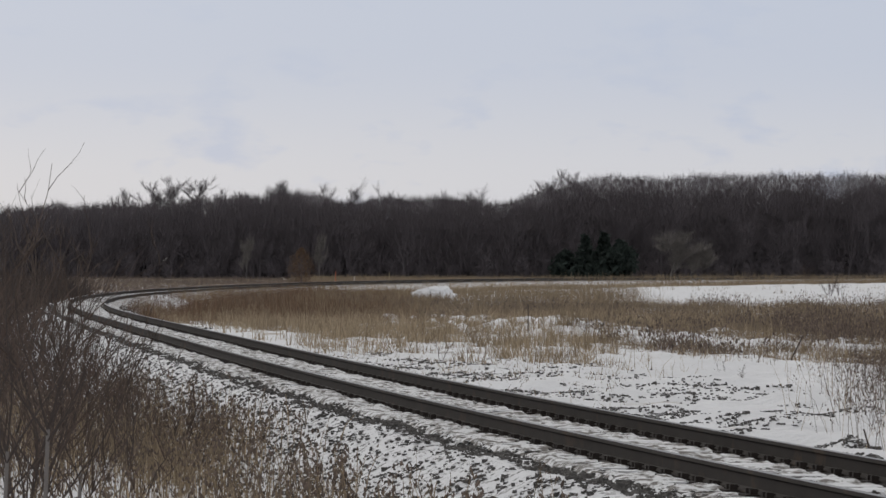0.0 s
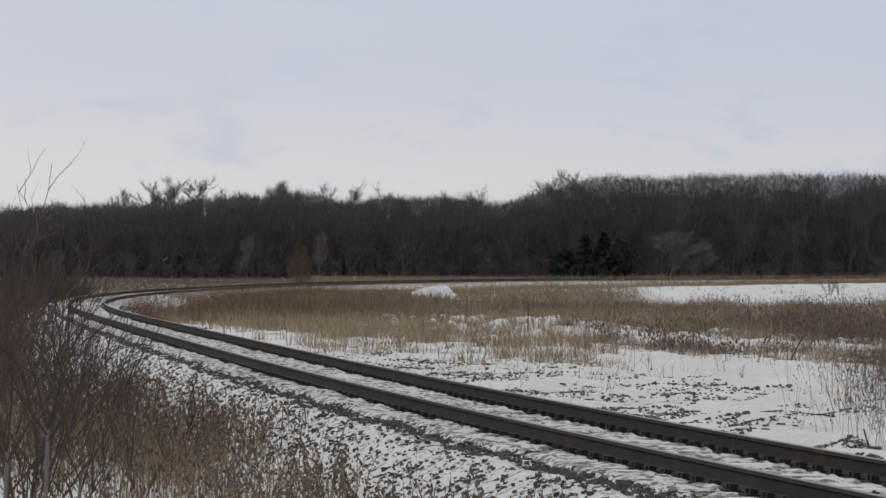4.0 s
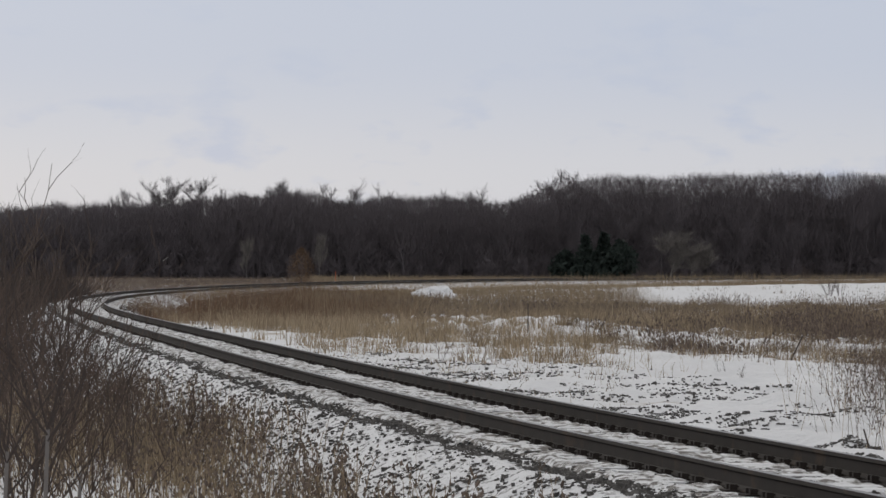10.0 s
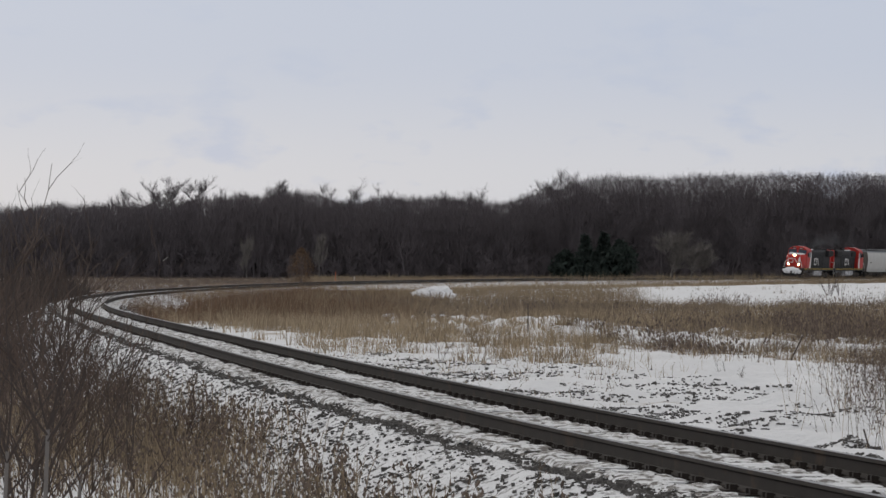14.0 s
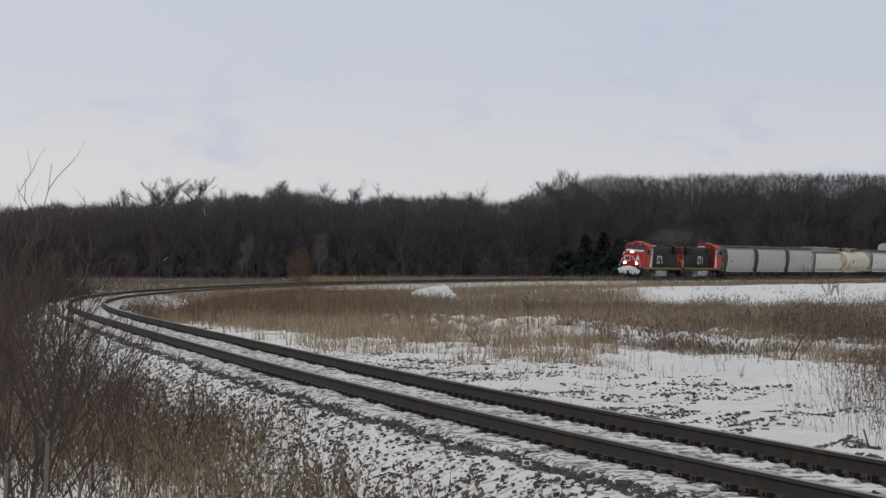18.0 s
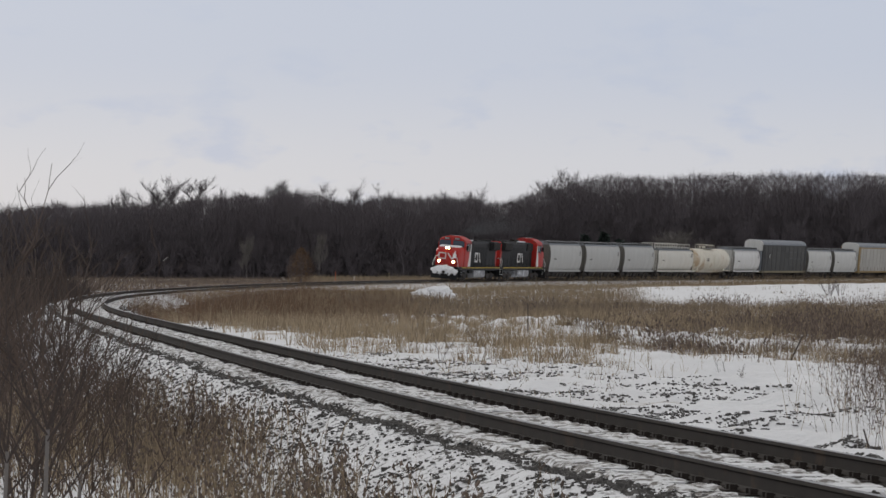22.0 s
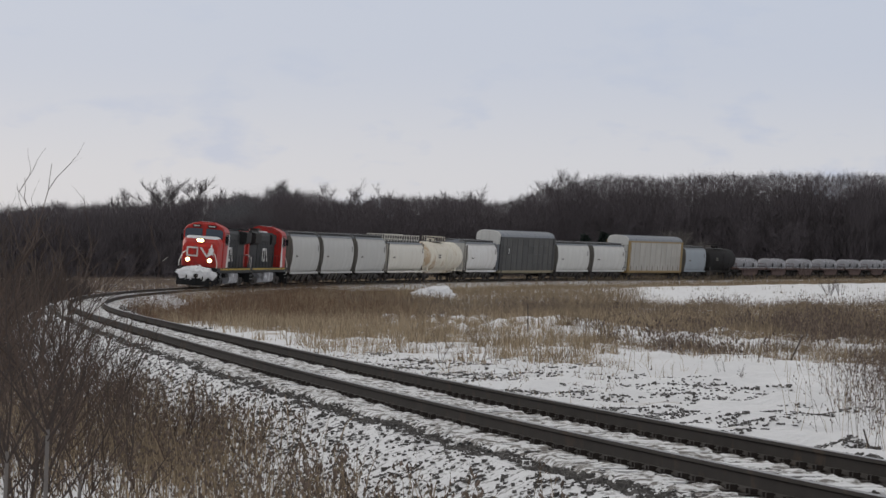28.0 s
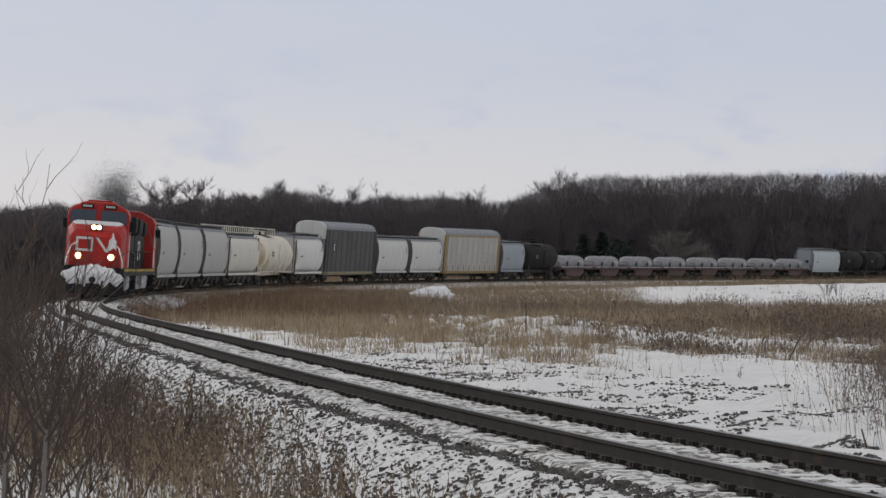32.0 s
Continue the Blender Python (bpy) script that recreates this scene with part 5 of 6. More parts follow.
        for o in ([(-0.95, 2.05), (0.0, 2.05), (0.0, 2.25), (-0.95, 2.25)], [(-0.95, 2.25), (-0.75, 2.25), (-0.75, 2.95), (-0.95, 2.95)], [(-0.95, 2.95), (0.0, 2.95), (0.0, 3.15), (-0.95, 3.15)], [(-0.16, 2.25), (0.0, 2.25), (0.0, 2.95), (-0.16, 2.95)],
                  [(0.22, 3.15), (0.46, 3.15), (0.95, 2.05), (0.72, 2.05)]):
            part("side_emblem", Geo().extrude([(flip * x * 1.55 - 0.4, z) for x, z in o], y0, y1), WHITE, hood, "plain white emblem on the hood side")
        part("radiator_wing", Geo().along([(0.9 * side, 3.35), (1.48 * side, 3.55), (1.50 * side, 4.35), (0.9 * side, 4.45)], -9.6, -6.2), SOOT, hood, bevel=0.04)
        for k in range(7):
            part("grille_slat", Geo().box(-9.5, -6.3, min(1.49 * side, 1.52 * side), max(1.49 * side, 1.52 * side), 3.62 + k * 0.10, 3.66 + k * 0.10), IRON, hood)
        part("brake_housing", Geo().box(2.4, 5.2, min(.9 * side, 1.12 * side), max(.9 * side, 1.12 * side), 3.45, 4.3), SOOT, hood, bevel=0.05)
        for k in range(5):
            part("grille_slat", Geo().box(2.6, 5.0, min(1.11 * side, 1.15 * side), max(1.11 * side, 1.15 * side), 3.6 + k * 0.13, 3.66 + k * 0.13), IRON, hood)
    part("hood_end", Geo().along(section([(1.0, 1.58), (1.0, 4.15), (0.8, 4.45)]), -10.0, -9.7), RED, loco, "red hood end", bevel=0.03)
    part("end_band", Geo().along(section([(1.005, 1.9), (1.005, 4.15), (0.81, 4.46)]), -9.72, -9.35), RED, loco)
    for x in (-8.6, -7.5, -6.6):
        f = part("roof_fan", Geo().rod((x, 0, 4.42), (x, 0, 4.60), 0.52, 0.48, n=18), SOOT, loco, bevel=0.02)
        part("fan_guard", Geo().rod((x, 0, 4.60), (x, 0, 4.62), 0.40, n=12), IRON, f)
    part("exhaust_stack", Geo().box(-1.0, 0.2, -0.28, 0.28, 4.40, 4.74), IRON, loco, bevel=0.04)
    part("roof_hatch", Geo().box(0.6, 3.2, -0.6, 0.6, 4.40, 4.54), SNOW, loco, "snow-dusted roof hatch", bevel=0.04)
    part("roof_hatch", Geo().box(-5.6, -1.6, -0.55, 0.55, 4.40, 4.52), BLACK, loco, bevel=0.04)
    horn = part("horn", Geo().box(1.2, 1.4, -0.15, 0.15, 4.54, 4.62), IRON, loco)
    for y in (-0.12, 0, 0.12):
        part("trumpet", Geo().rod((1.2, y, 4.66), (1.75, y, 4.66), 0.03, 0.08), IRON, horn)
    part("antenna", Geo().rod((6.3, 0.9, 4.75), (6.3, 0.9, 5.1), 0.012, n=5), IRON, cab)
    # walkway rails and steps
    for side in (-1, 1):
        y = 1.46 * side
        rail = part("handrail", Geo().pipe([(-10.1, y, 2.55), (5.0, y, 2.55)], 0.022), SOOT, loco)
        for k in range(9):
            part("stanchion", Geo().rod((-10.0 + k * 1.86, y, 1.58), (-10.0 + k * 1.86, y, 2.55), 0.02, n=5), SOOT, rail)
        for x in (-10.35, 9.2):
            st = part("step_well", Geo().box(x - 0.35, x + 0.35, min(1.15 * side, 1.5 * side), max(1.15 * side, 1.5 * side), 0.42, 0.46), IRON, loco)
            for k in range(1, 4):
                part("tread", Geo().box(x - 0.35, x + 0.35, min(1.2 * side, 1.5 * side), max(1.2 * side, 1.5 * side), 0.42 + k * .27, 0.45 + k * .27), WHITE, st, "white-edged step tread")
            for d in (-0.36, 0.36):
                part("step_side", Geo().box(x + d - 0.012, x + d + 0.012, min(1.1 * side, 1.5 * side), max(1.1 * side, 1.5 * side), 0.4, 1.3), BLACK, st)
        part("grab_iron", Geo().pipe([(10.62, 1.42 * side, 1.0), (10.62, 1.42 * side, 1.9), (10.45, 1.2 * side, 2.55), (10.12, 0.95 * side, 2.75)], 0.035), WHITE, loco, "white bent grab iron")
        part("grab_iron", Geo().pipe([(-10.5, 1.4 * side, 1.0), (-10.5, 1.4 * side, 2.4), (-10.2, 1.1 * side, 2.6)], 0.03), WHITE, loco)
    # front deck, pilot, plow
    for x0, x1 in ((10.1, 10.75), (-10.8, -10.0)):
        part("end_deck", Geo().box(x0, x1, -1.48, 1.48, 1.30, 1.56), BLACK, loco, bevel=0.03)
        m = max(abs(x0), abs(x1)) * (1 if x0 > 0 else -1)
        part("pilot", Geo().box(min(m, m - 0.08 * np.sign(m)), max(m, m - 0.08 * np.sign(m)), -1.45, 1.45, 0.5, 1.35), BLACK, loco, bevel=0.02)
    part("snowplow", Geo().loft([[(10.75, -1.5, z), (11.25, 0, z), (10.75, 1.5, z), (10.65, 1.5, z), (11.1, 0, z), (10.65, -1.5, z)] for z in (0.18, 1.0)]), BLACK, loco, bevel=0.02)
    if leading:
        lump = bmesh.new()
        bmesh.ops.create_icosphere(lump, subdivisions=4, radius=1.0)
        for v in lump.verts:
            n = v.co.copy()
            k = 1 + 0.20 * noise.noise(n * 2.1) + 0.16 * noise.noise(n * 5.2 + Vector((3, 1, 0))) + 0.05 * noise.noise(n * 11.0)
            ragged = 0.30 * noise.noise(Vector((n.y * 6.5, 2.0, 0.3))) - 0.12 * (1 - abs(n.y)) if n.z < 0 else 0.15 * noise.noise(Vector((n.y * 6, 5.0, 1.3)))
            v.co = Vector((10.86 + n.x * 0.42 * k, n.y * 1.42 * k * (1 - 0.30 * max(n.z, 0) - 0.18 * max(-n.z, 0)), 1.16 + n.z * (0.50 if n.z > 0 else 0.62) * k + ragged))
        me = bpy.data.meshes.new("packed_snow")
        lump.to_mesh(me)
        lump.free()
        me.materials.append(SNOW)
        for p in me.polygons:
            p.use_smooth = False
        packed = part("packed_snow", me, None, loco, "ragged snow packed on the front pilot")
        part("coupler_knuckle", Geo().box(11.0, 11.42, -0.16, 0.16, 0.78, 1.06), IRON, loco, bevel=0.05)
        for y in (-0.7, 0.5):
            part("air_hose", Geo().pipe([(10.9, y, 1.05), (11.2, y, 0.85), (11.33, y, 0.6)], 0.05), IRON, loco)
    part("fuel_tank", Geo().along(section([(0.9, 0.30), (1.42, 0.45), (1.45, 1.18)]), -2.9, 2.6), TANK_DUST, loco, "snow-dusted fuel tank", bevel=0.06)
    for side in (-1, 1):
        part("air_tank", Geo().rod((2.9, 1.2 * side, 1.0), (4.6, 1.2 * side, 1.0), 0.17, n=12), SOOT, loco)
    for x in (6.6, -6.6):
        truck(loco, x, (-1.95, 0.0, 1.95), way)
    CARS.append((loco, (s0 + s1) / 2, 6.6, turned))
    return loco


locomotive(159.55, 181.85, False, True, "red-nosed black diesel locomotive with lit lamps and snow on its pilot")
locomotive(181.3, 203.6, True, False, "black and red diesel locomotive running cab last")


# ---- freight cars ----
def hopper(s0, s1, paint, label, bays=3, ends=None, wide=1.62, high=4.62, round_side=False):
    """A covered hopper: bulging side sheets, roof with walkway and hatches, sloped bays."""
    L = s1 - s0
    car = thing("hopper_car", label, "hopper car", "train")
    h = L / 2 - 1.15
    side = [(1.18, 1.12), (1.36, 1.20), (wide - 0.06, 1.9), (wide, 2.75), (wide - 0.05, 3.5), (1.40, 4.1), (1.26, high - 0.34)]
    if round_side:
        side = [(0.85, 1.02), (1.25, 1.30), (1.50, 1.8), (1.61, 2.5), (1.58, 3.2), (1.38, 3.85), (1.12, high - 0.34)]
    for _ in range(2):                      # round the sheets' kinks
        cut = [side[0]]
        for (a, b), (c, d) in zip(side[:-1], side[1:]):
            cut += [(a * 0.75 + c * 0.25, b * 0.75 + d * 0.25), (a * 0.25 + c * 0.75, b * 0.25 + d * 0.75)]
        side = cut + [side[-1]]
    body = part("body", Geo().along(section(side), -h + 0.06, h - 0.06), paint, car, bevel=0.015, smooth=False)
    for k in (-1, 1):
        x = k * h
        part("end_sheet", Geo().along(section([(y - 0.03, z) for y, z in side]), min(x, x - k * 0.07), max(x, x - k * 0.07)), ends or HOPPER_DIRT, car, "grimy end sheet")
        part("end_post", Geo().box(x - 0.06 if k > 0 else x - 0.10, x + 0.10 if k > 0 else x + 0.06, -1.46, -1.36, 1.1, 4.0), HOPPER_DIRT, car)
        part("end_post", Geo().box(x - 0.06 if k > 0 else x - 0.10, x + 0.10 if k > 0 else x + 0.06, 1.36, 1.46, 1.1, 4.0), HOPPER_DIRT, car)
        part("end_platform", Geo().box(min(x, x + k * 0.55), max(x, x + k * 0.55), -1.4, 1.4, 1.10, 1.18), RUNNING, car)
        coupler(car, k * L / 2, k)
        for y in (-1.2, 1.2):
            ladder(car, x + k * 0.20, y, 0.9, high - 0.1, HOPPER_DIRT)
    part("roof", Geo().along(section([(1.32, high - 0.34), (1.30, high - 0.28), (0.8, high - 0.10), (0.25, high - 0.05)]), -h, h), ROOF_GREY, car, bevel=0.01)
    for y in (-0.85, 0.85):
        part("roof_walk", Geo().box(-h - 0.1, h + 0.1, y - 0.22, y + 0.22, high + 0.02, high + 0.06), WALKWAY, car)
        for k in range(int(L / 1.5)):
            part("walk_bracket", Geo().box(-h + 0.4 + k * 1.5, -h + 0.48 + k * 1.5, y - 0.2, y + 0.2, high - 0.16, high + 0.02), WALKWAY, car)
    for k in range(bays * 2):
        x = -h + 1.2 + k * (2 * h - 2.4) / (bays * 2 - 1)
        hatch = part("hatch", Geo().box(x - 0.75, x + 0.75, -0.34, 0.34, high - 0.07, high + 0.05), ROOF_GREY, car, bevel=0.03)
        part("hatch_clamp", Geo().box(x - 0.05, x + 0.05, -0.40, 0.40, high + 0.05, high + 0.075), IRON, hatch)
    for y in (-1, 1):
        a, b = min(1.44 * y, 1.54 * y), max(1.44 * y, 1.54 * y)
        part("side_sill", Geo().box(-h - 0.15, h + 0.15, a, b, 1.02, 1.20), paint, car, bevel=0.02)
        bars(car, -h + 1.1, (wide + 0.003) * y, 3.05, 0.55, 0.12, 3, HOPPER_DIRT)
        bars(car, h - 2.2, (wide + 0.003) * y, 2.5, 1.1, 0.14, 1, HOPPER_DIRT)
    part("centre_sill", Geo().box(-L / 2 + 0.6, L / 2 - 0.6, -0.22, 0.22, 0.80, 1.1), RUNNING, car)
    # Added dark block: closes the see-through gap and darkens the underside.
    part("underside_block", Geo().box(-h + 2.4, h - 2.4, -0.55, 0.55, 0.36, 0.82), RUNNING, car, bevel=0.05)
    span = (2 * h - 5.0) / bays
    for k in range(bays):
        x = -h + 2.5 + (k + 0.5) * span
        g = Geo().loft([[(x - span * 0.46, -1.35, 1.16), (x + span * 0.46, -1.35, 1.16), (x + span * 0.46, 1.35, 1.16), (x - span * 0.46, 1.35, 1.16)],
                        [(x - 0.42, -0.95, 0.42), (x + 0.42, -0.95, 0.42), (x + 0.42, 0.95, 0.42), (x - 0.42, 0.95, 0.42)]])
        bay = part("bay", g, RUNNING, car, "dark sloped discharge bay")
        part("gate", Geo().box(x - 0.5, x + 0.5, -0.9, 0.9, 0.32, 0.42), RUNNING, bay)
        for y in (-1, 1):
            part("gusset", Geo().extrude([(x - span * 0.5, 1.04), (x - span * 0.38, 1.04), (x - 0.36, 0.46), (x - 0.48, 0.46)], min(1.2 * y, 1.3 * y), max(1.2 * y, 1.3 * y)), HOPPER_DIRT, bay)
    for x in (L / 2 - 2.5, -L / 2 + 2.5):
        truck(car, x, (-0.9, 0.9))
    part("brake_wheel", Geo().rod((h + 0.28, 0.55, 2.6), (h + 0.32, 0.55, 2.6), 0.26, n=14), IRON, car)
    CARS.append((car, (s0 + s1) / 2, L / 2 - 2.5, False))
    return car


def tank(s0, s1, paint, label, r=1.52, railing=True, sill_mat=None, dome=0.0, z=2.72):
    """A tank car: domed barrel on a sill, top platform with railings, saddles and ladders."""
    L = s1 - s0
    car = thing("tank_car", label, "tank car", "train")
    h = L / 2 - 0.85
    prof = [(-h, 0.05), (-h + 0.03, 0.45 * r), (-h + 0.16, 0.75 * r), (-h + 0.40, 0.93 * r), (-h + 0.75, r)]
    prof += [(0, r)] + [(-a, b) for a, b in reversed(prof)]
    part("barrel", Geo().revolve(prof, 28).moved(z=z), paint, car, smooth=True)
    for x in (-h * 0.45, 0.0, h * 0.45):
        part("weld_band", Geo().revolve([(x - 0.03, r + 0.012), (x + 0.03, r + 0.012)], 28).moved(z=z), paint, car)
    part("platform", Geo().box(-2.2, 2.2, -0.75, 0.75, z + r + 0.02, z + r + 0.08), WALKWAY, car)
    hs = part("manway", Geo().rod((dome, 0, z + r - 0.1), (dome, 0, z + r + 0.32), 0.45, n=16), paint, car, bevel=0.03)
    part("manway_lid", Geo().rod((dome, 0, z + r + 0.32), (dome, 0, z + r + 0.38), 0.5, n=16), paint, hs)
    for x in (-0.9, 1.0):
        part("valve", Geo().rod((x + dome, 0.2, z + r), (x + dome, 0.2, z + r + 0.3), 0.1), IRON, car)
    if railing:
        rl = part("railing", Geo().pipe([(-2.2, -0.75, z + r + 0.55), (2.2, -0.75, z + r + 0.55), (2.2, 0.75, z + r + 0.55), (-2.2, 0.75, z + r + 0.55), (-2.2, -0.75, z + r + 0.55)], 0.03), paint, car)
        for x in (-2.2, -1.1, 0, 1.1, 2.2):
            for y in (-0.75, 0.75):
                part("post", Geo().rod((x, y, z + r + 0.05), (x, y, z + r + 0.55), 0.025, n=5), paint, rl)
    part("centre_sill", Geo().box(-L / 2 + 0.5, L / 2 - 0.5, -0.3, 0.3, 0.82, 1.14), sill_mat or RUNNING, car, bevel=0.02)
    for k in (-1, 1):
        part("saddle", Geo().box(k * (h - 2.2) - 0.35, k * (h - 2.2) + 0.35, -1.15, 1.15, 1.1, 1.75), sill_mat or RUNNING, car, bevel=0.03)
        part("end_platform", Geo().box(min(k * (h + .55), k * (h - .5)), max(k * (h + .55), k * (h - .5)), -1.4, 1.4, 1.10, 1.18), sill_mat or RUNNING, car)
        part("end_rail", Geo().pipe([(k * (h + .5), -1.35, 1.18), (k * (h + .5), -1.35, 2.1), (k * (h + .5), 1.35, 2.1), (k * (h + .5), 1.35, 1.18)], 0.025), paint, car)
        coupler(car, k * L / 2, k)
        ladder(car, 0.0, k * (r + 0.06), 1.0, z + 0.9, paint)
        part("side_rail", Geo().pipe([(-h + 0.4, k * 1.48, 1.25), (h - 0.4, k * 1.48, 1.25)], 0.03), paint, car)
        bars(car, 3.2, k * (r + 0.004), z - 0.1, 1.2, 0.16, 2, HOPPER_DIRT)
    for x in (L / 2 - 2.4, -L / 2 + 2.4):
        truck(car, x, (-0.9, 0.9))
    CARS.append((car, (s0 + s1) / 2, L / 2 - 2.4, False))
    return car


def top_cage(car, x0, x1, z, paint):
    """A boxed walkway with railings along a car's top."""
    part("top_walk", Geo().box(x0, x1, -0.9, 0.9, z, z + 0.06), paint, car)
    for y in (-0.9, 0.9):
        rl = part("railing", Geo().pipe([(x0, y, z + 0.62), (x1, y, z + 0.62)], 0.035), paint, car)
        part("kick_plate", Geo().box(x0, x1, y - 0.02, y + 0.02, z + 0.02, z + 0.2), paint, rl)
        n = int((x1 - x0) / 1.2)
        for k in range(n + 1):
            x = x0 + (x1 - x0) * k / n
            part("post", Geo().box(x - 0.05, x + 0.05, y - 0.03, y + 0.03, z, z + 0.62), paint, rl)


def autorack(s0, s1, panel_mat, post_mat, label, vents=False, plate=False):
    """A tall enclosed car carrier: side panels between posts, arched roof, end doors."""
    L = s1 - s0
    car = thing("autorack_car", label, "autorack", "train")
    h = L / 2 - 0.55
    part("deck_frame", Geo().box(-h, h, -1.48, 1.48, 0.86, 1.12), GRIMED_CREAM if plate else post_mat, car, bevel=0.03)
    cols, rows = 10, 4
    wide = (2 * h - 1.0) / cols
    levels = (1.14, 2.10, 3.08, 4.06, 4.98)
    for side in (-1, 1):
        y0, y1 = min(1.49 * side, 1.52 * side), max(1.49 * side, 1.52 * side)
        for c in range(cols):
            x = -h + 0.5 + c * wide
            for r in range(rows):
                p = part("side_panel", Geo().box(x + 0.04, x + wide - 0.04, y0, y1, levels[r] + 0.008, levels[r + 1] - 0.008), panel_mat, car)
            if vents:
                part("vent", Geo().box(x + wide * 0.45, x + wide * 0.55, min(1.52 * side, 1.53 * side), max(1.52 * side, 1.53 * side), 1.2, 1.75), HOPPER_DIRT, car)
        for c in range(cols + 1):
            x = -h + 0.5 + c * wide
            end = c in (0, cols)
            part("post", Geo().box(x - (0.42 if end else 0.07), x + (0.42 if end else 0.07), min(1.46 * side, 1.55 * side), max(1.46 * side, 1.55 * side), 1.12, 5.02),
                 post_mat if (end or plate) else panel_mat, car)
        for z in (1.10, 5.0):
            part("side_rail", Geo().box(-h, h, min(1.46 * side, 1.57 * side), max(1.46 * side, 1.57 * side), z - 0.09, z + 0.07), (GRIMED_CREAM if plate else RACK_YELLOW) if z < 2 else post_mat, car)
        if plate:
            part("plate", Geo().box(h - 4.4, h - 3.6, min(1.55 * side, 1.57 * side), max(1.55 * side, 1.57 * side), 3.0, 3.8), BLACK, car)
            bars(car, h - 4.0, 1.572 * side, 3.15, 0.45, 0.14, 3, WHITE)
    arch = [(1.50, 5.02), (1.46, 5.32), (1.15, 5.60), (0.6, 5.74), (0.0, 5.77)]
    part("roof", Geo().along(section(arch[:-1]), -h + 0.35, h - 0.35), ROOF_GREY, car, bevel=0.02)
    for k in range(12):
        x = -h + 1.4 + k * (2 * h - 2.8) / 11
        part("roof_seam", Geo().along(section([(1.52, 5.02), (1.48, 5.34), (1.16, 5.62), (0.6, 5.765)]), x - 0.03, x + 0.03), ROOF_GREY, car)
    for k in (-1, 1):
        x = k * h
        part("roof_end", Geo().loft([[(x - k * 0.30, y, zz) for y, zz in section([(1.44, 4.2), (1.50, 5.0), (1.44, 5.34), (1.13, 5.62), (0.6, 5.76)])],
                                     [(x + k * 0.12, y * 0.93, zz - 0.05) for y, zz in section([(1.44, 4.2), (1.50, 5.0), (1.44, 5.34), (1.13, 5.62), (0.6, 5.76)])]]), HOPPER_PALE, car, "pale upper end cap", bevel=0.05)
        for side in (-1, 1):
            d = part("end_door", Geo().box(min(x, x + k * 0.06), max(x, x + k * 0.06), min(.02 * side, 1.42 * side), max(.02 * side, 1.42 * side), 1.14, 4.18), HOPPER_PALE if vents else ROOF_GREY, car, bevel=0.02)
            for q in range(4):
                part("door_rib", Geo().box(min(x + k * .06, x + k * 0.10), max(x + k * .06, x + k * 0.10), min(.1 * side, 1.35 * side), max(.1 * side, 1.35 * side), 1.5 + q * 0.7, 1.58 + q * 0.7), ROOF_GREY, d)
            ladder(car, x - k * 0.9, 1.60 * side, 0.6, 5.0, post_mat)
        coupler(car, k * L / 2, k)
    part("centre_sill", Geo().box(-L / 2 + 0.5, L / 2 - 0.5, -0.3, 0.3, 0.62, 0.88), RUNNING, car)
    for x in (L / 2 - 3.2, -L / 2 + 3.2):
        truck(car, x, (-0.9, 0.9))
    CARS.append((car, (s0 + s1) / 2, L / 2 - 3.2, False))
    return car


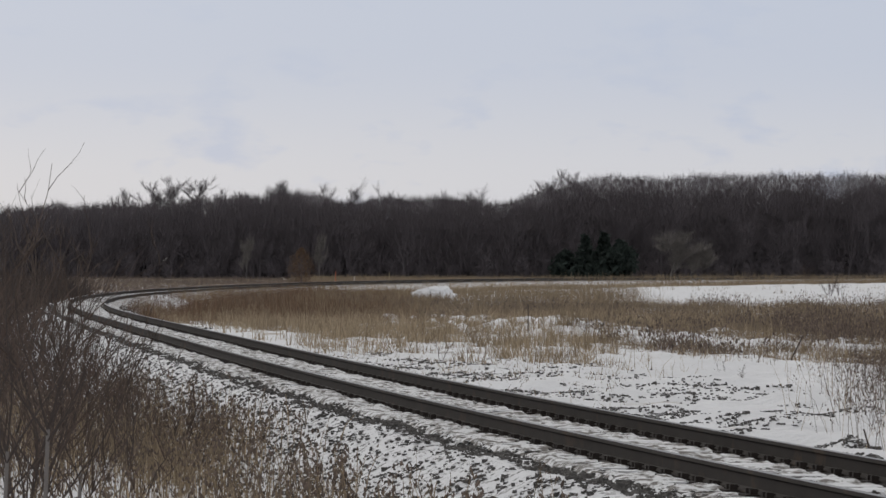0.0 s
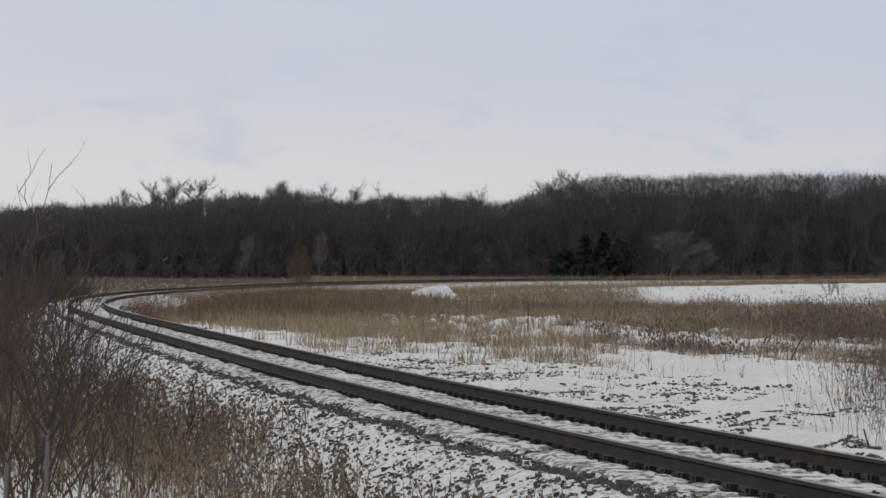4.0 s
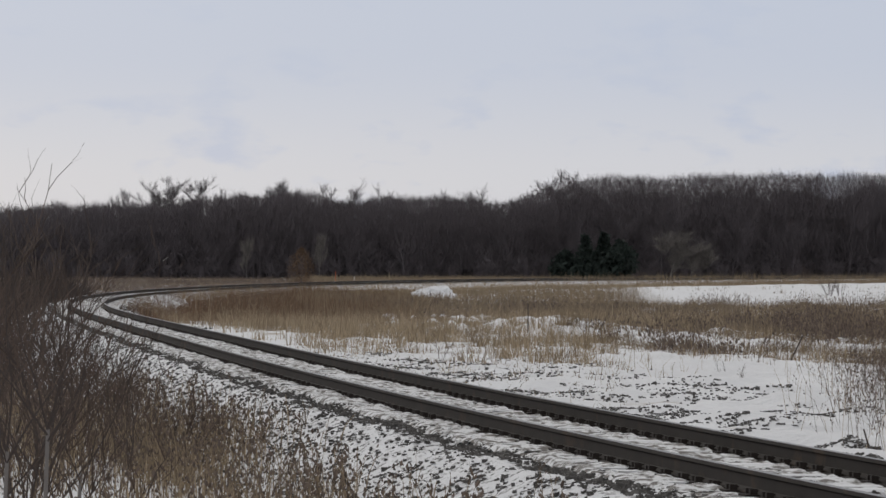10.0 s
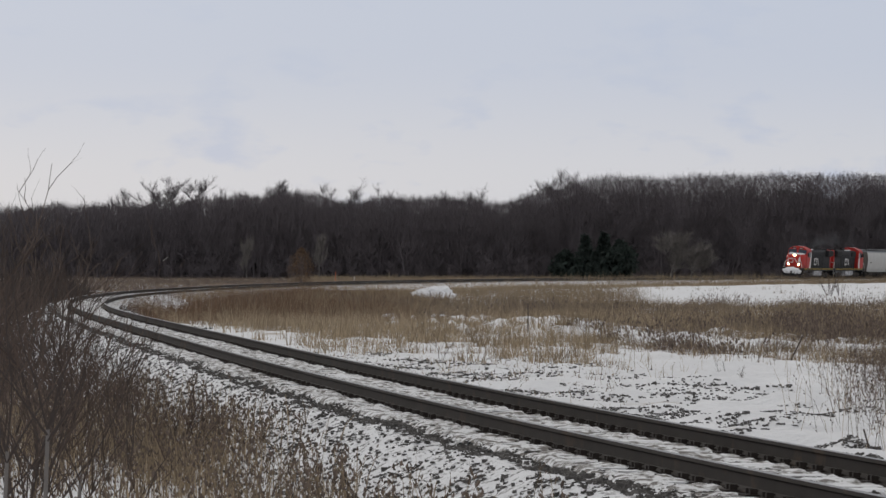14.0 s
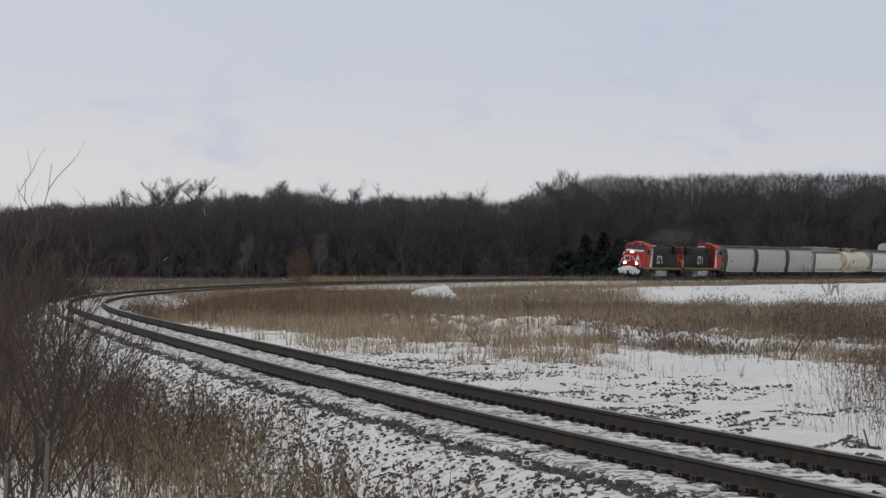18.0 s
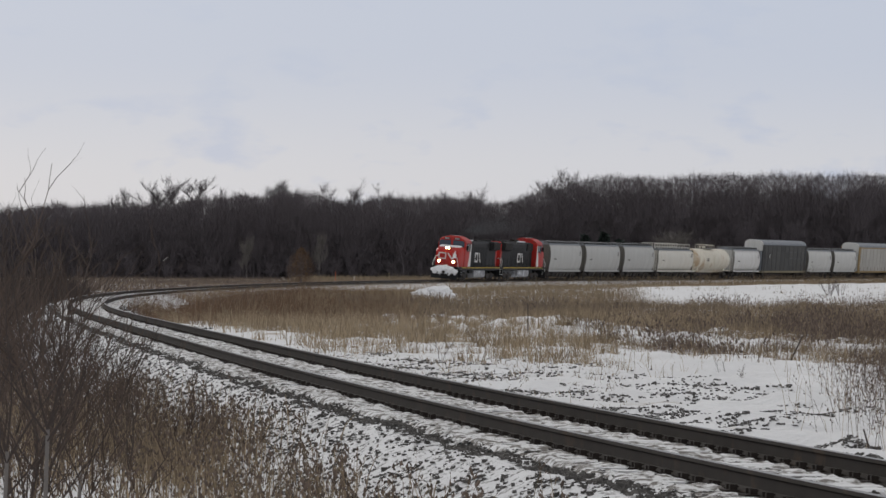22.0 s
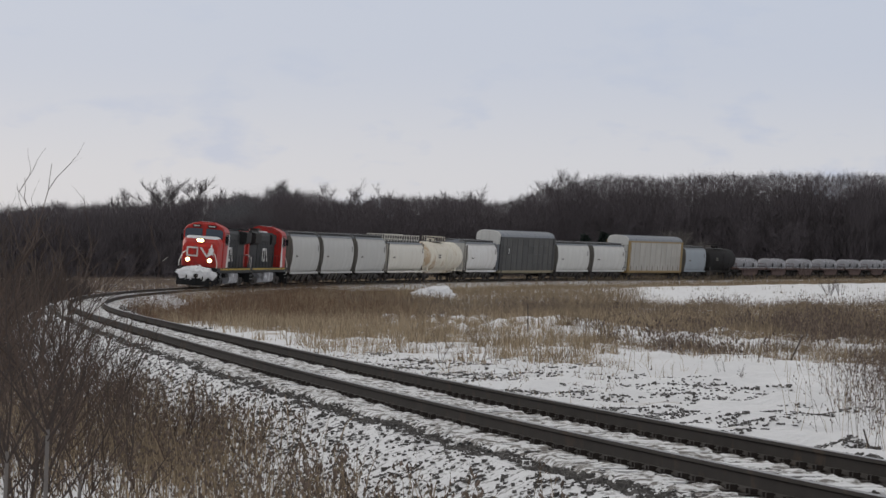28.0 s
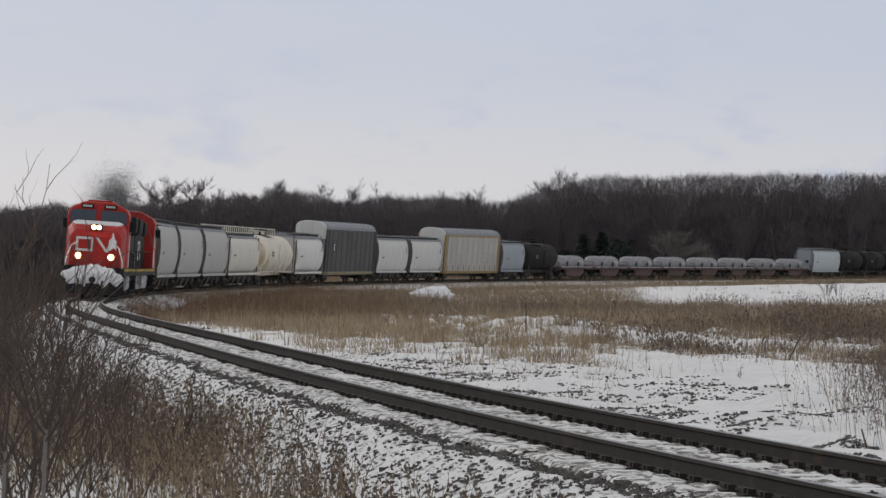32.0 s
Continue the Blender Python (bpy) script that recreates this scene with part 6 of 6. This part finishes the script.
def coil_car(s0, s1):
    """A coil car: a trough on a flat frame, under two rounded hoods."""
    L = s1 - s0
    car = thing("coil_car", "oxide-red coil car with two silver-grey rounded hoods", "coil car", "coil cars")
    h = L / 2 - 0.7
    part("deck", Geo().box(-h, h, -1.48, 1.48, 1.32, 1.58), RUST, car, bevel=0.03)
    for side in (-1, 1):
        part("belly_plate", Geo().extrude([(-h * 0.62, 1.34), (-h * 0.55, 0.75), (-h * 0.40, 0.45), (h * 0.40, 0.45), (h * 0.55, 0.75), (h * 0.62, 1.34)],
                                          min(1.05 * side, 1.15 * side), max(1.05 * side, 1.15 * side)), RUST, car, bevel=0.02)
        part("side_walk", Geo().box(-h, h, min(1.2 * side, 1.56 * side), max(1.2 * side, 1.56 * side), 1.58, 1.63), TANK_DUST, car)
        for k in range(8):
            part("stake", Geo().box(-h + 0.6 + k * (2 * h - 1.2) / 7, -h + 0.7 + k * (2 * h - 1.2) / 7, min(1.48 * side, 1.53 * side), max(1.48 * side, 1.53 * side), 1.3, 1.62), RUST, car)
        part("belly_ring", Geo().rod((h * 0.5, 1.16 * side, 1.0), (h * 0.5, 1.2 * side, 1.0), 0.2, n=12), IRON, car)
    for k in (-1, 1):
        c = k * 2.65
        w = 2.45
        arch = [(1.20, 1.60), (1.24, 2.2), (1.08, 2.62), (0.65, 2.86), (0.2, 2.92)]
        hood = part("hood", Geo().loft([[(c - w, y * 0.45, 1.6 + (z - 1.6) * 0.30) for y, z in section(arch)], [(c - w * 0.86, y * 0.80, 1.6 + (z - 1.6) * 0.72) for y, z in section(arch)],
                                        [(c - w * 0.52, y, z) for y, z in section(arch)], [(c + w * 0.52, y, z) for y, z in section(arch)],
                                        [(c + w * 0.86, y * 0.80, 1.6 + (z - 1.6) * 0.72) for y, z in section(arch)], [(c + w, y * 0.45, 1.6 + (z - 1.6) * 0.30) for y, z in section(arch)]]), COVER, car, smooth=True)
        for f in (-0.4, 0, 0.4):
            part("hood_rib", Geo().along(section([(a + 0.03, z + 0.02 * (z > 2)) for a, z in arch]), c + f * w - 0.05, c + f * w + 0.05), COVER, hood)
        for side in (-1, 1):
            part("lift_pocket", Geo().rod((c + w * 0.55, 1.2 * side, 2.0), (c + w * 0.55, 1.27 * side, 2.0), 0.30, n=12), BLACK, hood)
        part("end_platform", Geo().box(min(k * h, k * (h + .5)), max(k * h, k * (h + .5)), -1.4, 1.4, 1.2, 1.28), RUNNING, car)
        part("end_rail", Geo().pipe([(k * (h + .4), -1.3, 1.28), (k * (h + .4), -1.3, 2.2), (k * (h + .4), 1.3, 2.2), (k * (h + .4), 1.3, 1.28)], 0.025), RUST, car)
        coupler(car, k * L / 2, k)
        truck(car, k * (L / 2 - 2.3), (-0.9, 0.9))
    part("centre_sill", Geo().box(-L / 2 + 0.5, L / 2 - 0.5, -0.3, 0.3, 0.8, 1.32), RUNNING, car)
    CARS.append((car, (s0 + s1) / 2, L / 2 - 2.3, False))
    return car


for a, b in ((203.6, 221.0), (221.0, 239.7), (239.7, 256.8)):
    hopper(a, b, HOPPER, "light grey covered hopper car with dark bays")
first_tank = hopper(256.8, 276.8, CREAM_CLEAN, "cream rounded hopper car with a railed walkway on top", bays=4, ends=CREAM_CLEAN, round_side=True, high=4.25)
top_cage(first_tank, -8.6, 9.0, 4.16, CREAM_CLEAN)
tank(276.8, 296.9, CREAM, "cream tank car with rust-brown stains round its dome", r=1.58, dome=1.5, sill_mat=CREAM, z=2.62)
hopper(296.9, 313.6, WHITE, "white rounded hopper car with stained lower sides", bays=3, ends=HOPPER, round_side=True, high=4.5)
autorack(313.6, 341.3, RACK_DARK, RACK_POST, "dark grey autorack car with a pale arched roof", plate=True)
for a, b in ((341.3, 358.8), (358.8, 376.2)):
    hopper(a, b, HOPPER_PALE, "pale grey covered hopper car behind an autorack")
autorack(376.2, 404.6, RACK_BEIGE, RACK_YELLOW, "beige autorack car with mustard-yellow corner posts", vents=True)
hopper(404.6, 417.5, HOPPER_BLUE, "short blue-grey covered hopper car", bays=2, high=4.5)
tank(417.5, 434.4, TANK_BLACK, "black tank car with small pale markings")
for k in range(8):
    coil_car(434.4 + k * 16.87, 434.4 + (k + 1) * 16.87)
hopper(569.4, 589.4, HOPPER_ICE, "pale blue-grey covered hopper car behind the coil cars", ends=HOPPER_BLUE)
for k in range(3):
    tank(589.4 + k * 17.2, 589.4 + (k + 1) * 17.2, TANK_BLACK, "grimy black tank car near the train's end")


# ---- exhaust smoke: soot flecks in drifting puffs over the locomotives ----
SMOKE = material("diesel_soot", (0.10, 0.10, 0.105), 0.95, vary=0.3, grain=0.1, random_by="island")


def smoke_puff(back, rise, long, high, n, seed):
    """A loose cloud of small flecks: metres behind the stack and above the roof, its size and number of flecks."""
    rng = np.random.default_rng(seed)
    lobes = rng.normal(0, 1, (11, 3)) * [long * 0.5, 0.5, high * 0.35]
    c = lobes[rng.integers(0, 11, n)] + rng.normal(0, 1, (n, 3)) * [long * 0.25, 0.4, high * 0.3]
    d1, d2 = rng.normal(0, 0.010, (n, 3)), rng.normal(0, 0.010, (n, 3))
    v = np.stack([c - d1 * 0.5, c + d2, c + d1], 1).reshape(-1, 3)
    ob = new("exhaust_smoke", mesh_of("exhaust_smoke", v, [np.arange(3 * n).reshape(-1, 3)], SMOKE))
    tagged(ob, "thin grey diesel smoke drifting over the locomotives", "smoke", "smoke puffs", kind="stuff")
    PUFFS.append((ob, 170.7 + back, rise))


PUFFS = []
smoke_puff(1.0, 5.3, 1.6, 0.8, 16000, 1)
smoke_puff(6.0, 5.7, 3.0, 1.1, 24000, 2)
smoke_puff(14.0, 6.0, 4.5, 1.3, 24000, 3)
smoke_puff(25.0, 6.3, 6.0, 1.5, 18000, 4)


# ---- ties, plates and stones of the track: small pieces last ----
def tie_mesh(seed):
    """A worn tie with a ragged cap of snow."""
    rng = random.Random(seed)
    bm = bmesh.new()
    def slab(x0, x1, y0, y1, z0, z1, slot, jag=0.0):
        v = [bm.verts.new((x + rng.uniform(-jag, jag), y + rng.uniform(-jag, jag), z)) for x in (x0, x1) for y in (y0, y1) for z in (z0, z1)]
        for f in ((0, 1, 3, 2), (4, 6, 7, 5), (0, 4, 5, 1), (2, 3, 7, 6), (0, 2, 6, 4), (1, 5, 7, 3)):
            bm.faces.new([v[i] for i in f]).material_index = slot
    slab(-0.115, 0.115, -1.30, 1.30, -0.36, -0.187, 0, 0.012)
    for a, b in ((-1.27, -0.90), (-0.60, -0.1), (-0.15, 0.58), (0.90, 1.26)):
        if rng.random() < 0.7:
            k = rng.uniform(0.45, 0.95)
            m = (a + b) / 2
            slab(-0.11 * k, 0.11 * k, m - (m - a) * k, m + (b - m) * k, -0.19, -0.185 + rng.uniform(0.008, 0.022), 1, 0.035)
    bmesh.ops.recalc_face_normals(bm, faces=bm.faces[:])
    me = bpy.data.meshes.new("tie")
    bm.to_mesh(me)
    bm.free()
    me.materials.append(TIE)
    me.materials.append(SNOW)
    return me


TIE_KINDS = [tie_mesh(k) for k in range(6)]


def plate_mesh():
    g = Geo().box(-0.10, 0.10, -0.19, 0.19, -0.186, -0.168)
    for x in (-0.055, 0.06):
        for y in (-0.115, 0.115):
            g.box(x - 0.022, x + 0.022, y - 0.03, y + 0.03, -0.17, -0.125)
    g.box(0.105, 0.165, -0.10, 0.10, -0.20, -0.145)
    return g.data("tie_plate", IRON)


PLATE = plate_mesh()


def tie_pose(s, lat=0.0):
    th, c = float(np.interp(s, ARC, THETA)), float(np.interp(s, ARC, CANT))
    out = Vector((-math.cos(th), math.sin(th), c)).normalized()
    along = Vector((math.sin(th), math.cos(th), 0))
    m = Matrix((along, out, along.cross(out))).transposed().to_4x4()
    if m.to_3x3().determinant() < 0:
        m = Matrix((-along, out, out.cross(along) * -1)).transposed().to_4x4()
    m.translation = Vector([float(q) for q in on_track(s, lat)])
    return m


pick = random.Random(9)
NEAR_TIES = 300
for k in range(NEAR_TIES):
    s = -12.0 + k * TIE_GAP
    t = part("tie", TIE_KINDS[pick.randrange(6)], None, track, at=tie_pose(s + pick.uniform(-.03, .03)) @ pose(0, 0, 0, 0, 0, pick.uniform(-1.2, 1.2)))
    if k < 250:
        for lat in (0.7525, -0.7525):
            part("tie_plate", PLATE, None, t, at=pose(0, lat, 0))

# farther ties, joined
s = np.arange(-12.0 + NEAR_TIES * TIE_GAP, 700, TIE_GAP)
corner = []
for ds in (-0.11, 0.11):
    for lat in (-1.3, 1.3):
        for h in (-0.30, -0.172):
            corner.append(np.column_stack(on_track(s + ds, lat, h)))
V = np.stack(corner, 1).reshape(-1, 3)
f = np.array([(0, 1, 3, 2), (4, 6, 7, 5), (0, 4, 5, 1), (2, 3, 7, 6), (0, 2, 6, 4), (1, 5, 7, 3)])
far_ties = new("far_ties", mesh_of("far_ties", V, [(np.arange(len(s))[:, None, None] * 8 + f[None]).reshape(-1, 4)], TIES))
far_ties.parent = track
tagged(far_ties, "snowy ties farther round the bend", kind="stuff")


# snow blown between the rails, thin enough to show the ties
def make_snow_strip(lat0, lat1, depth, seed, end):
    s = np.concatenate([np.arange(-14, 75, 0.09), np.arange(75, end, 0.45)])
    lat = np.linspace(lat0, lat1, 12)
    S, Lt = np.meshgrid(s, lat, indexing="ij")
    S, Lt = S.ravel(), Lt.ravel()
    x, y, _ = on_track(S, Lt, 0.0)
    edge = np.minimum(Lt - lat0, lat1 - Lt)
    h = depth + 0.036 * hills(x, y, (0.17, 0.36, 1.0), seed) + 0.016 * hills(x, y, (4.0, 9.0), seed + 2) - 0.05 * np.clip(1 - edge / 0.07, 0, 1)
    h += 0.014 * np.clip(1 - edge / 0.25, 0, 1) * np.clip(edge / 0.05, 0, 1) - 0.016 * np.cos((S + 12.0) * math.tau / TIE_GAP)
    x, y, z = on_track(S, Lt, h)
    n, m = len(s), len(lat)
    i, j = np.meshgrid(np.arange(n - 1), np.arange(m - 1), indexing="ij")
    q = np.stack([i * m + j, i * m + j + 1, (i + 1) * m + j + 1, (i + 1) * m + j], -1).reshape(-1, 4)
    tagged(new("snow_drift", mesh_of("snow_drift", np.column_stack([x, y, z]), [q], DIRTY_SNOW, smooth=True)), "thin snow lying over the ties", "snow", kind="structure")


make_snow_strip(-0.675, 0.675, -0.184, 1.0, 330)
make_snow_strip(0.83, 1.38, -0.184, 4.0, 250)
make_snow_strip(-1.40, -0.83, -0.174, 6.0, 250)

# loose stones: a bare dark row at the tie ends, scattered ones down the slopes
rng = np.random.default_rng(12)


def on_bed(n, s0, s1, lat0, lat1, lift):
    s = s0 + (s1 - s0) * rng.uniform(0, 1, n) ** 1.5
    lat = rng.uniform(lat0, lat1, n)
    x, y, z = ground_beside(s, lat, 0.0)
    lat = np.clip(lat + 0.35 * hills(x, y, (0.5, 1.3), 8.0) * (lat1 - lat0 > 1.5), -8.0, 3.7)
    x, y, z = ground_beside(s, lat, bed_surface(s, lat) + lift)
    return np.column_stack([x, y, z])


for n, a, b, lo, hi, big, lift, mat in ((9500, -8, 170, 1.36, 1.60, 0.038, 0.018, STONE), (1800, 10, 150, -1.66, -1.42, 0.045, 0.015, SNOWY_STONE),
                                        (17000, -8, 130, 1.62, 3.7, 0.040, 0.010, SNOWY_STONE), (9000, 17, 60, -4.6, -1.55, 0.044, 0.006, SNOWY_STONE),
                                        (6000, 12, 48, -3.2, -1.55, 0.034, 0.008, SNOWY_STONE), (5200, 24, 52, -8.0, -3.2, 0.046, -0.004, SNOWY_STONE), (2600, 95, 185, -3.3, -1.5, 0.075, 0.012, SNOWY_STONE),
                                        (4200, -8, 90, 0.92, 1.42, 0.030, 0.040, SNOWY_STONE), (3200, -8, 100, -0.62, 0.62, 0.03, 0.045, SNOWY_STONE)):
    q = on_bed(n, a, b, lo, hi, lift)
    size = big * rng.uniform(0.4, 1.2, n) * np.where(rng.uniform(0, 1, n) < 0.04, 1.7, 1)
    if lo < -2:
        q[:, 2] = np.maximum(q[:, 2], ground_height(q[:, 0], q[:, 1]) + 0.010)
        bare = hills(q[:, 0], q[:, 1], (1.1, 2.4), 17.0) > -0.05
        q, size = q[bare], size[bare]
    tagged(stones("loose_stones", q, size, mat, seed=int(n + lo * 10)), "dark crushed stones poking through snow", "stones", kind="stuff")


# ---- what moves: the train comes round the bend at some 80 km/h ----
def gone(t):
    """Metres of track between a thing's place at t and its place at 32 s."""
    return 22.339 * (32 - t) + 0.0003 * (32 - t) ** 2


def car_pose(s, half, turned):
    a = Vector([float(q) for q in on_track(s - half)])
    b = Vector([float(q) for q in on_track(s + half)])
    c = float(np.interp(s, ARC, CANT))
    ahead = (a - b).normalized()
    left = Vector((0, 0, 1)).cross(ahead).normalized()
    left = (left - Vector((0, 0, c))).normalized()
    up = ahead.cross(left)
    m = Matrix((ahead, left, up)).transposed().to_4x4()
    m.translation = (a + b) / 2
    return m @ pose(0, 0, 0, 0, 0, 180) if turned else m


def motions():
    for car, s, half, turned in CARS:
        walk(car, [(t, car_pose(s + gone(t), half, turned)) for t in range(0, 33)])
    for puff, s, rise in PUFFS:
        walk(puff, [(t, car_pose(s + gone(t) + 0.5 * math.sin(1.7 * t + s), 3.0, False) @ pose(0, 0, rise + 0.25 * math.sin(1.1 * t + s), 0, 4 * math.sin(0.9 * t + s), 0)) for t in range(0, 33)])
    rolled = {}
    for wheelset, way in WHEELSETS:
        if way not in rolled:
            ticks = [k / FPS for k in range(32 * FPS + 1)]
            walk(wheelset, [(t, pose(0, 0, 0, 0, way * math.degrees((gone(0) - gone(t)) / WHEEL_R), 0)) for t in ticks])
            rolled[way] = wheelset.animation_data
        else:
            wheelset.rotation_mode = "QUATERNION"
            wheelset.animation_data_create()
            wheelset.animation_data.action = rolled[way].action
            wheelset.animation_data.action_slot = rolled[way].action_slot


motions()
